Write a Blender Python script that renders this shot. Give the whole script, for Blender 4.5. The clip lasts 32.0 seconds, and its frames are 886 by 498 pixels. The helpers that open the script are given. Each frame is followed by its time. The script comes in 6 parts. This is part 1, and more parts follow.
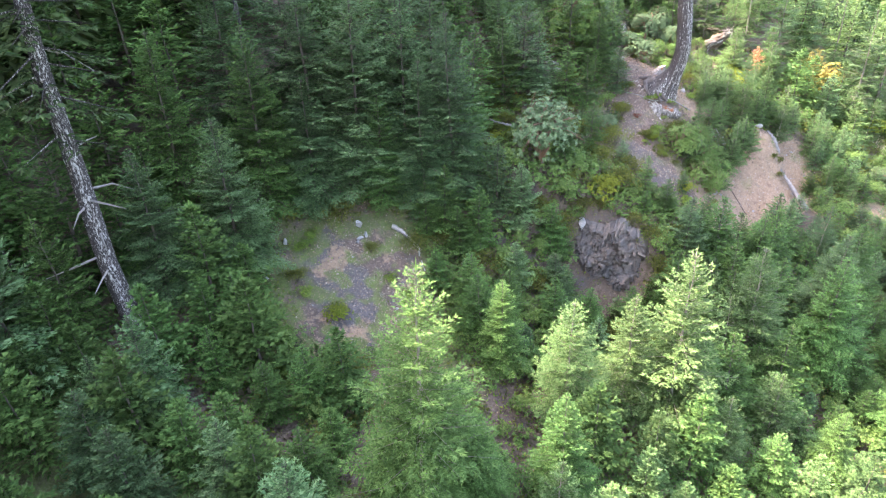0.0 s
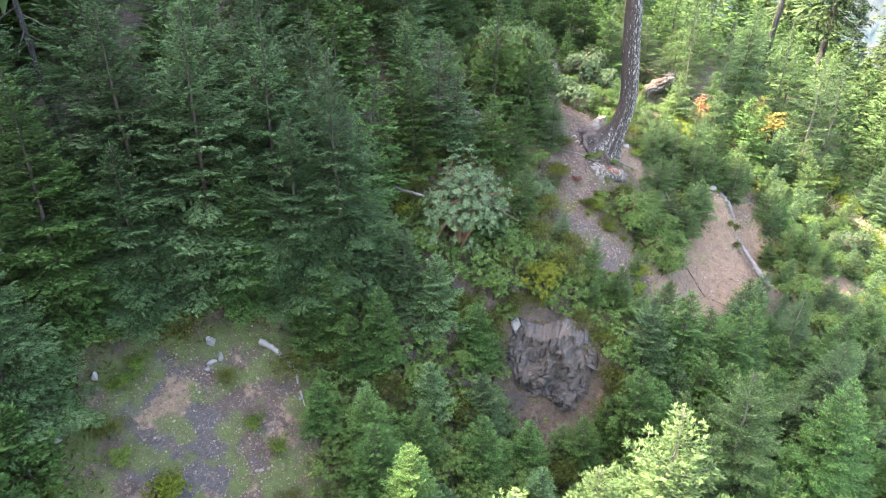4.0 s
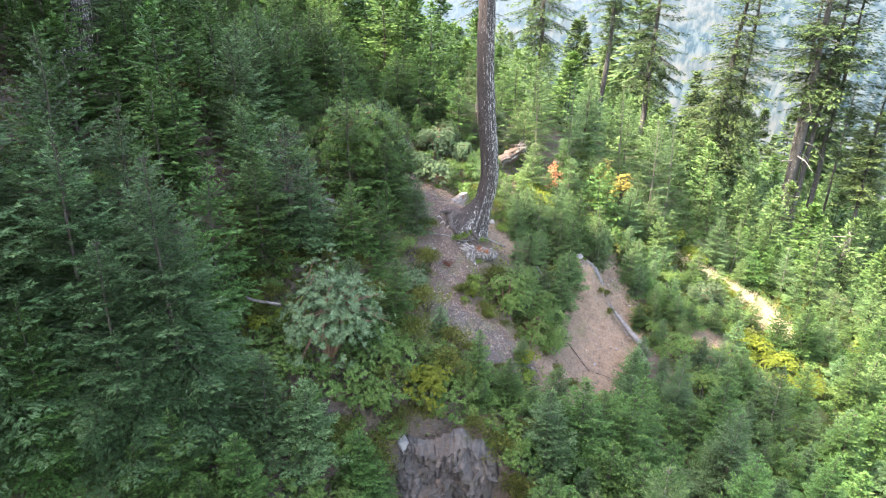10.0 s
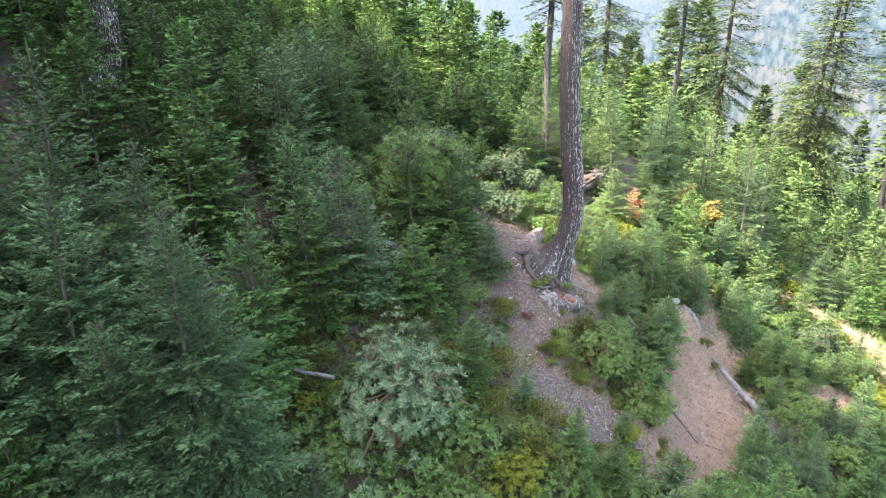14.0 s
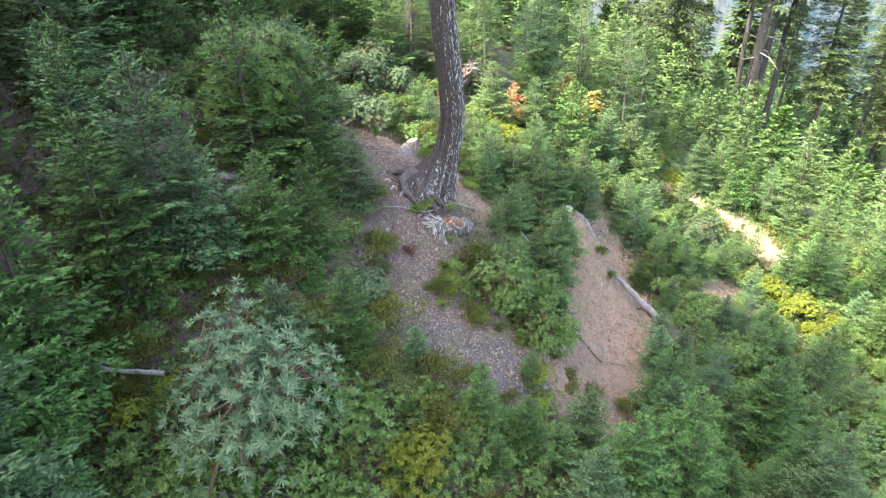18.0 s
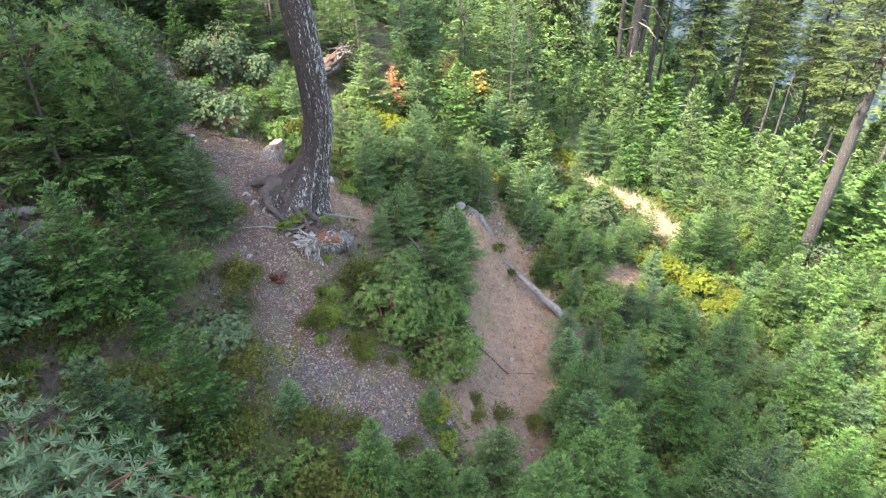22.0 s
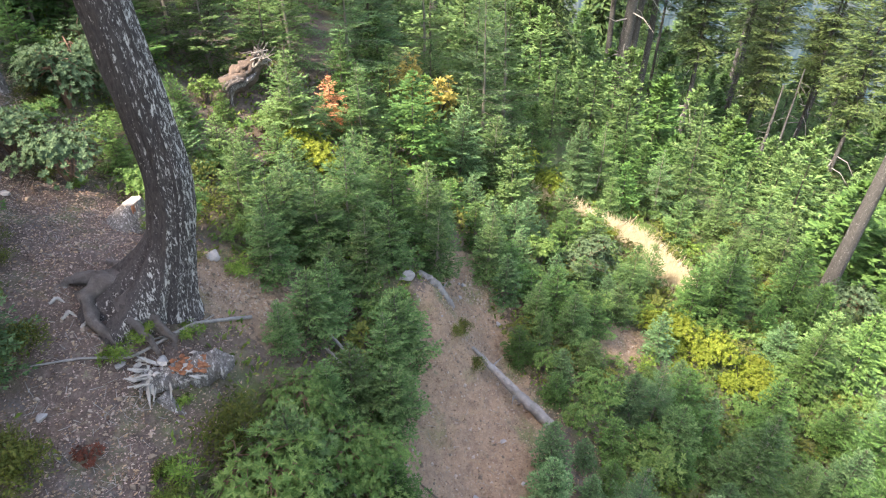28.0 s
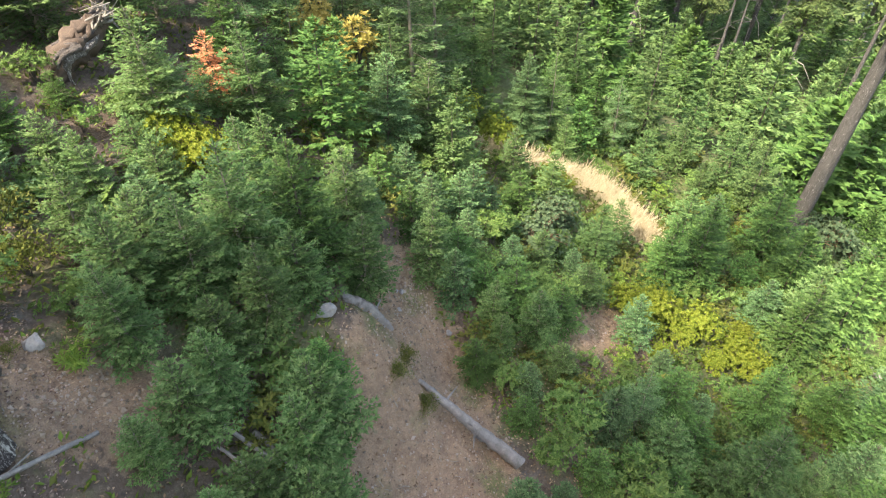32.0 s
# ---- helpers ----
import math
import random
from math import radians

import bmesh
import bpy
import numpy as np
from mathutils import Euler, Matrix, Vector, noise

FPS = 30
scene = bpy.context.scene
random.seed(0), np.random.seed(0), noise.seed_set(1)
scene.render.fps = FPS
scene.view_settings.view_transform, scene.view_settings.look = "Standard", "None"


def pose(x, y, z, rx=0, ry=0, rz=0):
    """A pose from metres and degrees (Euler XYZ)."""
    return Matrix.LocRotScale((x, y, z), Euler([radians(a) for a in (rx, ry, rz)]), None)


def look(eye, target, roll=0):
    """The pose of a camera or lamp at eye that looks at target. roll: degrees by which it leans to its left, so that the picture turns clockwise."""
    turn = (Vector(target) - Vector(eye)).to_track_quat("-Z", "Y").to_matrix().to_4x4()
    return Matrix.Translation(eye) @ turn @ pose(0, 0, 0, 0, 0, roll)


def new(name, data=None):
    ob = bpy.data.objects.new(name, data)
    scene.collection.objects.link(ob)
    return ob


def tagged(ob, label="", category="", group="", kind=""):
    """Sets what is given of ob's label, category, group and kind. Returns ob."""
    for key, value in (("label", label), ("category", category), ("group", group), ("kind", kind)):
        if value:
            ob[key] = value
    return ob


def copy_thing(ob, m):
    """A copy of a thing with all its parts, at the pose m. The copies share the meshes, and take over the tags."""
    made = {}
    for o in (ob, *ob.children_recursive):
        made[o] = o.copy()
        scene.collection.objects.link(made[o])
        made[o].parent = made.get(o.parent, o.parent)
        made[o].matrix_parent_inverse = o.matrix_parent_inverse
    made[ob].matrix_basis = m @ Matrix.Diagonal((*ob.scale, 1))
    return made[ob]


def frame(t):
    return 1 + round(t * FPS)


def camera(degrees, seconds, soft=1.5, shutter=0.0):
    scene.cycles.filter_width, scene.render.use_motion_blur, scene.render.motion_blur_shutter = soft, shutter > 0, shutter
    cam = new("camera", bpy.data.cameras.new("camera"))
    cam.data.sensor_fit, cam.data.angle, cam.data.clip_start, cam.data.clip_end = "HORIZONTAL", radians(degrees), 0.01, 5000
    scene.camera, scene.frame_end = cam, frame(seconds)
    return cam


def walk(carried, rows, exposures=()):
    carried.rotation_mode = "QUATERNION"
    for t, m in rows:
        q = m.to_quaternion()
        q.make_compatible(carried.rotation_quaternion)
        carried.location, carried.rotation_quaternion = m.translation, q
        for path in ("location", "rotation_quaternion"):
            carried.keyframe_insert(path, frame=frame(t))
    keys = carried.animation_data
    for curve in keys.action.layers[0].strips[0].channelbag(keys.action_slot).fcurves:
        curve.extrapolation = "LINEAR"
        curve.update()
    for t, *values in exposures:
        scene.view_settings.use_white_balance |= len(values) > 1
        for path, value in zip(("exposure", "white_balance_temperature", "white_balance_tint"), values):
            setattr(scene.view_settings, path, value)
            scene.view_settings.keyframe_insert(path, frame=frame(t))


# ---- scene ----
cam = camera(70.04, 32.0, soft=1.15)
PATH = [  # seconds, place, yaw to the left, pitch up, roll
    (0.0, 0.000, -33.998, 10.722, 19.89, -30.43, -2.60),
    (0.5, -0.243, -32.980, 10.547, 14.41, -30.67, -2.91),
    (1.0, -0.475, -31.959, 10.344, 11.39, -30.39, -2.01),
    (1.5, -0.636, -30.968, 10.198, 9.78, -27.71, -0.95),
    (2.0, -0.787, -29.934, 10.161, 10.01, -28.50, -0.63),
    (2.5, -1.004, -28.891, 10.159, 10.02, -30.80, -0.30),
    (3.0, -1.172, -28.003, 10.160, 8.54, -28.68, -0.07),
    (3.5, -1.343, -27.242, 10.078, 8.54, -28.19, 0.36),
    (4.0, -1.356, -26.630, 9.914, 11.84, -28.63, 0.78),
    (4.5, -1.252, -26.099, 9.836, 22.71, -39.27, 0.99),
    (6.5, -1.486, -24.989, 10.406, 21.12, -42.59, 1.48),
    (7.0, -1.569, -24.791, 10.506, 19.80, -41.89, 1.52),
    (7.5, -1.597, -24.667, 10.421, 14.16, -38.99, 1.61),
    (8.0, -1.644, -24.617, 10.242, 11.26, -34.03, 1.38),
    (8.5, -1.735, -24.482, 10.161, 11.55, -32.10, 1.23),
    (9.0, -1.864, -24.208, 10.194, 9.69, -30.75, 1.38),
    (9.5, -2.053, -23.981, 10.094, 4.65, -24.49, 1.50),
    (10.0, -2.058, -23.794, 9.914, -2.26, -22.76, 1.08),
    (10.5, -2.114, -23.563, 9.840, -7.90, -27.06, 0.91),
    (11.0, -2.205, -23.211, 9.798, -8.96, -29.70, 1.08),
    (11.5, -2.338, -22.787, 9.759, -7.57, -29.05, 1.04),
    (12.0, -2.504, -22.299, 9.721, -6.01, -27.00, 0.38),
    (12.5, -2.709, -21.691, 9.618, -5.11, -23.17, -0.45),
    (13.0, -2.877, -21.112, 9.483, -4.38, -20.84, -0.99),
    (13.5, -3.042, -20.520, 9.404, -0.63, -20.12, -1.02),
    (14.0, -3.115, -19.952, 9.366, 1.84, -20.91, -0.98),
    (14.5, -3.184, -19.356, 9.302, 0.78, -22.84, -0.97),
    (16.5, -2.892, -17.246, 8.753, -3.57, -24.22, -1.09),
    (17.0, -2.966, -16.801, 8.790, -5.60, -26.95, -1.31),
    (17.5, -2.904, -16.466, 8.736, -8.54, -30.08, -1.30),
    (18.0, -2.838, -16.173, 8.586, -10.56, -30.21, -0.89),
    (18.5, -2.720, -15.930, 8.550, -12.42, -29.12, -0.97),
    (19.0, -2.587, -15.675, 8.480, -14.93, -27.11, -1.14),
    (19.5, -2.448, -15.419, 8.426, -18.89, -27.16, -1.12),
    (20.0, -2.316, -15.184, 8.340, -19.32, -27.98, -0.73),
    (20.5, -2.196, -14.852, 8.337, -18.82, -31.54, -0.50),
    (21.0, -2.051, -14.519, 8.331, -19.17, -34.90, -0.32),
    (21.5, -1.900, -14.191, 8.302, -19.66, -34.85, -0.17),
    (22.0, -1.701, -13.793, 8.233, -20.95, -32.42, -0.17),
    (22.5, -1.436, -13.279, 8.172, -21.34, -31.85, -0.09),
    (23.0, -1.151, -12.837, 8.113, -20.99, -30.24, -0.67),
    (23.5, -0.869, -12.406, 8.085, -20.99, -29.19, -0.71),
    (24.0, -0.598, -12.026, 8.027, -22.36, -27.79, -0.23),
    (24.5, -0.350, -11.592, 7.979, -23.09, -26.08, 0.81),
    (25.0, -0.066, -11.200, 7.956, -23.71, -24.63, 1.79),
    (25.5, 0.221, -10.734, 7.940, -26.62, -22.28, 2.77),
    (27.5, 1.158, -8.996, 7.404, -22.93, -33.76, 0.80),
    (28.0, 1.403, -8.519, 7.349, -22.81, -33.95, 0.87),
    (28.5, 1.643, -8.068, 7.294, -22.24, -34.02, 0.94),
    (29.0, 1.878, -7.609, 7.232, -21.39, -33.84, 0.99),
    (29.5, 2.137, -7.138, 7.201, -20.71, -32.11, 1.13),
    (30.0, 2.383, -6.680, 7.140, -20.60, -31.13, 0.82),
    (30.5, 2.641, -6.225, 7.076, -21.71, -30.22, -0.64),
    (31.0, 2.889, -5.806, 7.064, -23.43, -30.35, -0.84),
    (31.5, 3.163, -5.370, 6.967, -25.00, -35.24, -1.12),
    (32.0, 3.469, -4.821, 6.933, -28.81, -42.01, -0.24),
]


def gaze(x, y, z, yaw, pitch, roll):
    """The camera's pose from its place and its yaw, pitch and roll in degrees."""
    return Matrix.Translation((x, y, z)) @ pose(0, 0, 0, 0, 0, yaw) @ pose(0, 0, 0, 90 + pitch) @ pose(0, 0, 0, 0, 0, roll)


EXPOSURES = [(0.0, 3.6, 7400.0, 21.0), (3.0, 3.43, 7600.0, 18.0), (7.0, 3.55, 7700.0, 18.0), (9.0, 3.58, 7600.0, 17.0), (10.0, 3.2, 7600.0, 17.0), (11.0, 3.16, 7500.0, 17.0), (14.0, 3.14, 7500.0, 20.0), (17.0, 3.14, 7400.0, 17.0), (23.0, 2.72, 7500.0, 16.0), (29.0, 2.54, 7600.0, 15.0), (31.0, 2.51, 7350.0, 15.0), (32.0, 2.29, 7900.0, 10.0)]
walk(cam, [(row[0], gaze(*row[1:])) for row in PATH], EXPOSURES)

# ---- world, sun ----
SUN_AZ, SUN_EL = radians(98), radians(51)  # azimuth to the left of straight ahead, height over the horizon
world = bpy.data.worlds.new("sky")
scene.world = world
world.use_nodes = True
wn = world.node_tree.nodes
sky = wn.new("ShaderNodeTexSky")
sky.sky_type, sky.sun_disc = "NISHITA", False
sky.sun_elevation, sky.sun_rotation = SUN_EL, -SUN_AZ
sky.air_density, sky.dust_density = 1.3, 2.5
wn["Background"].inputs["Strength"].default_value = 0.15
world.node_tree.links.new(sky.outputs[0], wn["Background"].inputs["Color"])
sun = new("sun", bpy.data.lights.new("sun", "SUN"))
sun.data.energy, sun.data.angle, sun.data.color = 3.3, radians(3), (1.0, 0.96, 0.88)
sun.matrix_world = look((0, 0, 0), (math.sin(SUN_AZ) * math.cos(SUN_EL), -math.cos(SUN_AZ) * math.cos(SUN_EL), -math.sin(SUN_EL)))


# ---- materials ----
def shader(name):
    m = bpy.data.materials.new(name)
    m.use_nodes = True
    nt = m.node_tree
    return m, nt, nt.nodes["Principled BSDF"]


def node(nt, kind, **values):
    n = nt.nodes.new(kind)
    for key, value in values.items():
        n.inputs[key.replace("_", " ")].default_value = value
    return n


def ramp(nt, source, stops):
    r = nt.nodes.new("ShaderNodeValToRGB")
    while len(r.color_ramp.elements) < len(stops):
        r.color_ramp.elements.new(0.5)
    for e, (place, colour) in zip(r.color_ramp.elements, stops):
        e.position, e.color = place, (*colour, 1) if len(colour) == 3 else (colour[0],) * 3 + (1,)
    nt.links.new(source, r.inputs[0])
    return r.outputs[0]


def mix(nt, factor, a, b, blend="MIX"):
    n = nt.nodes.new("ShaderNodeMix")
    n.data_type, n.blend_type = "RGBA", blend
    for socket, value in ((n.inputs[0], factor), (n.inputs[6], a), (n.inputs[7], b)):
        if isinstance(value, bpy.types.NodeSocket):
            nt.links.new(value, socket)
        else:
            socket.default_value = value if isinstance(value, float) else (*value, 1)
    return n.outputs[2]


def noise_tex(nt, scale, detail=4.0, rough=0.6, stretch=None):
    n = node(nt, "ShaderNodeTexNoise", Scale=scale, Detail=detail, Roughness=rough)
    co = nt.nodes.new("ShaderNodeTexCoord")
    if stretch:
        mp = nt.nodes.new("ShaderNodeMapping")
        mp.inputs["Scale"].default_value = stretch
        nt.links.new(co.outputs["Object"], mp.inputs[0])
        nt.links.new(mp.outputs[0], n.inputs["Vector"])
    else:
        nt.links.new(co.outputs["Object"], n.inputs["Vector"])
    return n.outputs["Fac"]


def bump(nt, p, height, strength=0.5, distance=0.03):
    b = node(nt, "ShaderNodeBump", Strength=strength, Distance=distance)
    nt.links.new(height, b.inputs["Height"])
    nt.links.new(b.outputs[0], p.inputs["Normal"])


def foliage(name, dark, light, rough=0.55, through_light=0.35, spread=0.5, tips=False):
    """Leaves or needles: each blade and each plant of its own tone, and some light passing through."""
    m, nt, p = shader(name)
    geo, info = nt.nodes.new("ShaderNodeNewGeometry"), nt.nodes.new("ShaderNodeObjectInfo")
    blade = ramp(nt, geo.outputs["Random Per Island"], [(0.0, dark), (1.0, light)])
    tone = node(nt, "ShaderNodeHueSaturation")
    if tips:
        # Fresh growth lightens the bough ends; inner needles are darkened, shade put into the colour.
        growth_shade = nt.nodes.new("ShaderNodeAttribute")
        growth_shade.attribute_name = "tip"
        blade = mix(nt, 1.0, blade, ramp(nt, growth_shade.outputs["Fac"], [(0.1, (0.62, 0.6, 0.58)), (0.6, (1.0, 1.0, 1.0)), (1.0, (1.28, 1.25, 1.18))]), "MULTIPLY")
    nt.links.new(blade, tone.inputs["Color"])
    own = nt.nodes.new("ShaderNodeAttribute")
    own.attribute_name = "tone"
    total = nt.nodes.new("ShaderNodeMath")
    nt.links.new(info.outputs["Random"], total.inputs[0])
    nt.links.new(own.outputs["Fac"], total.inputs[1])
    each = nt.nodes.new("ShaderNodeMath")
    each.operation = "FRACT"
    nt.links.new(total.outputs[0], each.inputs[0])
    for source, target, lo, hi in ((each.outputs[0], "Value", 1 - spread / 2, 1 + spread / 2), (each.outputs[0], "Hue", 0.491, 0.508)):
        r = node(nt, "ShaderNodeMapRange", To_Min=lo, To_Max=hi)
        if target == "Hue":
            w = nt.nodes.new("ShaderNodeMath")
            w.operation = "FRACT"
            k = nt.nodes.new("ShaderNodeMath")
            k.operation, k.inputs[1].default_value = "MULTIPLY", 7.31
            nt.links.new(source, k.inputs[0])
            nt.links.new(k.outputs[0], w.inputs[0])
            source = w.outputs[0]
        nt.links.new(source, r.inputs["Value"])
        nt.links.new(r.outputs[0], tone.inputs[target])
    nt.links.new(tone.outputs[0], p.inputs["Base Color"])
    p.inputs["Roughness"].default_value = rough
    p.inputs["Specular IOR Level"].default_value = 0.12
    tl = nt.nodes.new("ShaderNodeBsdfTranslucent")
    warm = mix(nt, 0.18, tone.outputs[0], (0.42, 0.5, 0.06), "SOFT_LIGHT")
    nt.links.new(warm, tl.inputs["Color"])
    ms = nt.nodes.new("ShaderNodeMixShader")
    ms.inputs[0].default_value = through_light
    nt.links.new(p.outputs[0], ms.inputs[1])
    nt.links.new(tl.outputs[0], ms.inputs[2])
    nt.links.new(ms.outputs[0], nt.nodes["Material Output"].inputs["Surface"])
    return m


def plain_noise(name, a, b, scale, rough=0.9, stretch=None, relief=0.5, distance=0.03, fine=6.0):
    m, nt, p = shader(name)
    big, small = noise_tex(nt, scale, stretch=stretch), noise_tex(nt, scale * fine, stretch=stretch)
    col = mix(nt, small, ramp(nt, big, [(0.3, a), (0.7, b)]), tuple(0.6 * v for v in a))
    nt.links.new(col, p.inputs["Base Color"])
    p.inputs["Roughness"].default_value = rough
    bump(nt, p, small, relief, distance)
    return m


def bark(name, dark, light, lichen, patch, weather=0.0):
    """Furrowed bark, with pale lichen in patches, most of it on the weather side."""
    m, nt, p = shader(name)
    furrow = noise_tex(nt, 6.0, 6.0, 0.72, stretch=(3.6, 3.6, 0.9))
    fine = noise_tex(nt, 38.0, 3.0, 0.7, stretch=(1, 1, 0.45))
    spots = noise_tex(nt, 11.0, 5.0, 0.68, stretch=(1.4, 1.4, 0.5))
    base = ramp(nt, furrow, [(0.36, dark), (0.62, light)])
    base = mix(nt, fine, base, tuple(0.55 * v for v in dark))
    flecks = noise_tex(nt, 27.0, 4.0, 0.72, stretch=(1.4, 1.4, 0.4))
    if weather:
        geo, dot = nt.nodes.new("ShaderNodeNewGeometry"), nt.nodes.new("ShaderNodeVectorMath")
        dot.operation = "DOT_PRODUCT"
        dot.inputs[1].default_value = (0.8, -0.5, 0.0)
        nt.links.new(geo.outputs["True Normal"], dot.inputs[0])
        shifted = []
        for source in (spots, flecks):
            k = nt.nodes.new("ShaderNodeMath")
            k.operation, k.inputs[1].default_value = "MULTIPLY_ADD", weather
            nt.links.new(dot.outputs["Value"], k.inputs[0])
            nt.links.new(source, k.inputs[2])
            shifted.append(k.outputs[0])
        spots, flecks = shifted
    col = mix(nt, ramp(nt, spots, [(patch, (0.0,)), (patch + 0.05, (1.0,))]), base, lichen)
    col = mix(nt, ramp(nt, flecks, [(patch, (0.0,)), (patch + 0.05, (0.85,))]), col, lichen)
    nt.links.new(col, p.inputs["Base Color"])
    p.inputs["Roughness"].default_value = 0.92
    bump(nt, p, furrow, 1.0, 0.08)
    return m


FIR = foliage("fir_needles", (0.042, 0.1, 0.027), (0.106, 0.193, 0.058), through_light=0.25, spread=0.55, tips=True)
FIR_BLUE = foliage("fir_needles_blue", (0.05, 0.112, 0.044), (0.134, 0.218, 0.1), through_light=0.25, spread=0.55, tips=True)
# Fresher green, also lightened to brighten firs: some sun is in this colour.
FIR_LIGHT = foliage("fir_needles_fresh_lit", (0.052, 0.112, 0.034), (0.132, 0.205, 0.082), through_light=0.27, spread=0.5, tips=True)
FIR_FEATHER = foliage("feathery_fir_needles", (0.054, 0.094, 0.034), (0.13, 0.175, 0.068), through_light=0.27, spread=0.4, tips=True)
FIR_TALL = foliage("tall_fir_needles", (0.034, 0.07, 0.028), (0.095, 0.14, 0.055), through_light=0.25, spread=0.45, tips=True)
RUST = foliage("rust_needles", (0.38, 0.14, 0.07), (0.6, 0.29, 0.18), through_light=0.3, spread=0.15)
MADRONE = foliage("madrone_leaves", (0.06, 0.112, 0.05), (0.17, 0.242, 0.134), rough=0.5, through_light=0.2, spread=0.3)
MANZANITA = foliage("manzanita_leaves", (0.05, 0.088, 0.045), (0.105, 0.15, 0.08), rough=0.8, through_light=0.2, spread=0.3)
TANOAK = foliage("tanoak_leaves", (0.05, 0.108, 0.026), (0.145, 0.22, 0.066), rough=0.42, through_light=0.3, spread=0.35)
YELLOW = foliage("yellow_leaves", (0.095, 0.138, 0.018), (0.225, 0.258, 0.042), through_light=0.42, spread=0.3)
GOLD = foliage("golden_leaves", (0.28, 0.235, 0.055), (0.44, 0.37, 0.12), through_light=0.4, spread=0.2)
OLIVE = foliage("olive_leaves", (0.05, 0.075, 0.02), (0.15, 0.16, 0.04), spread=0.4)
HERB = foliage("herb_leaves", (0.06, 0.11, 0.02), (0.17, 0.24, 0.05), spread=0.4)
RED = foliage("red_leaves", (0.075, 0.024, 0.018), (0.15, 0.05, 0.036), spread=0.3)
STRAW = foliage("dry_grass", (0.4, 0.34, 0.22), (0.66, 0.58, 0.42), through_light=0.3, spread=0.2)
LITTER = foliage("leaf_litter", (0.1, 0.06, 0.04), (0.36, 0.25, 0.17), through_light=0.05, spread=0.2)
TRAIL_LITTER = foliage("dry_chips", (0.055, 0.03, 0.025), (0.38, 0.285, 0.245), through_light=0.05, spread=0.2)
BARK = bark("fir_bark", (0.034, 0.028, 0.029), (0.118, 0.1, 0.1), (0.46, 0.44, 0.42), 0.65, 0.12)
STUMPWOOD = bark("stump_wood", (0.11, 0.096, 0.092), (0.29, 0.265, 0.25), (0.42, 0.4, 0.385), 0.57)
ROOTBARK = plain_noise("root_bark", (0.085, 0.07, 0.066), (0.22, 0.192, 0.182), 9.0, 0.95, relief=1.0, distance=0.06)
BARK_YOUNG = plain_noise("young_bark", (0.07, 0.058, 0.048), (0.14, 0.122, 0.1), 9.0)
BARK_PALE = plain_noise("pale_young_bark", (0.14, 0.125, 0.1), (0.28, 0.26, 0.22), 9.0)
BARK_TALL = bark("tall_fir_bark", (0.05, 0.047, 0.045), (0.13, 0.126, 0.123), (0.28, 0.28, 0.275), 0.62)
BARK_RED = plain_noise("madrone_bark", (0.15, 0.08, 0.05), (0.26, 0.15, 0.095), 8.0, 0.6)
LOGWOOD = plain_noise("silvered_wood", (0.17, 0.16, 0.158), (0.38, 0.36, 0.35), 6.0, 0.88, stretch=(1, 1, 1), relief=0.9, distance=0.04)
GREYWOOD = plain_noise("weathered_wood", (0.2, 0.185, 0.17), (0.38, 0.355, 0.33), 5.0, 0.85, stretch=(3, 3, 0.4))
PALEWOOD = plain_noise("bleached_wood", (0.31, 0.285, 0.26), (0.53, 0.5, 0.465), 6.0, 0.8, stretch=(3, 3, 0.5))
CUTWOOD = plain_noise("sawn_wood", (0.36, 0.3, 0.26), (0.5, 0.45, 0.4), 14.0, 0.8)
ROTWOOD = plain_noise("rotten_wood", (0.2, 0.075, 0.035), (0.4, 0.18, 0.095), 9.0, 0.9)
DARKWOOD = plain_noise("damp_wood", (0.07, 0.048, 0.038), (0.17, 0.125, 0.1), 7.0, 0.9)
STONE = plain_noise("grey_stone", (0.24, 0.235, 0.24), (0.42, 0.4, 0.39), 6.0, 0.85)
STONE_PALE = plain_noise("pale_stone", (0.3, 0.295, 0.3), (0.48, 0.465, 0.46), 5.0, 0.8)


def outcrop_rock():
    m, nt, p = shader("outcrop_rock")
    big, mid, fine = noise_tex(nt, 0.9, 5.0), noise_tex(nt, 5.0, 6.0, 0.7, stretch=(1, 1, 1.9)), noise_tex(nt, 26.0, 4.0, 0.7)
    col = ramp(nt, mid, [(0.36, (0.036, 0.033, 0.032)), (0.5, (0.095, 0.087, 0.084)), (0.68, (0.19, 0.172, 0.158))])
    col = mix(nt, ramp(nt, big, [(0.42, (0.0,)), (0.56, (0.75,))]), col, (0.16, 0.118, 0.09))
    col = mix(nt, fine, col, (0.06, 0.056, 0.056))
    nt.links.new(col, p.inputs["Base Color"])
    p.inputs["Roughness"].default_value = 0.9
    bump(nt, p, mid, 1.0, 0.08)
    return m


ROCK = outcrop_rock()


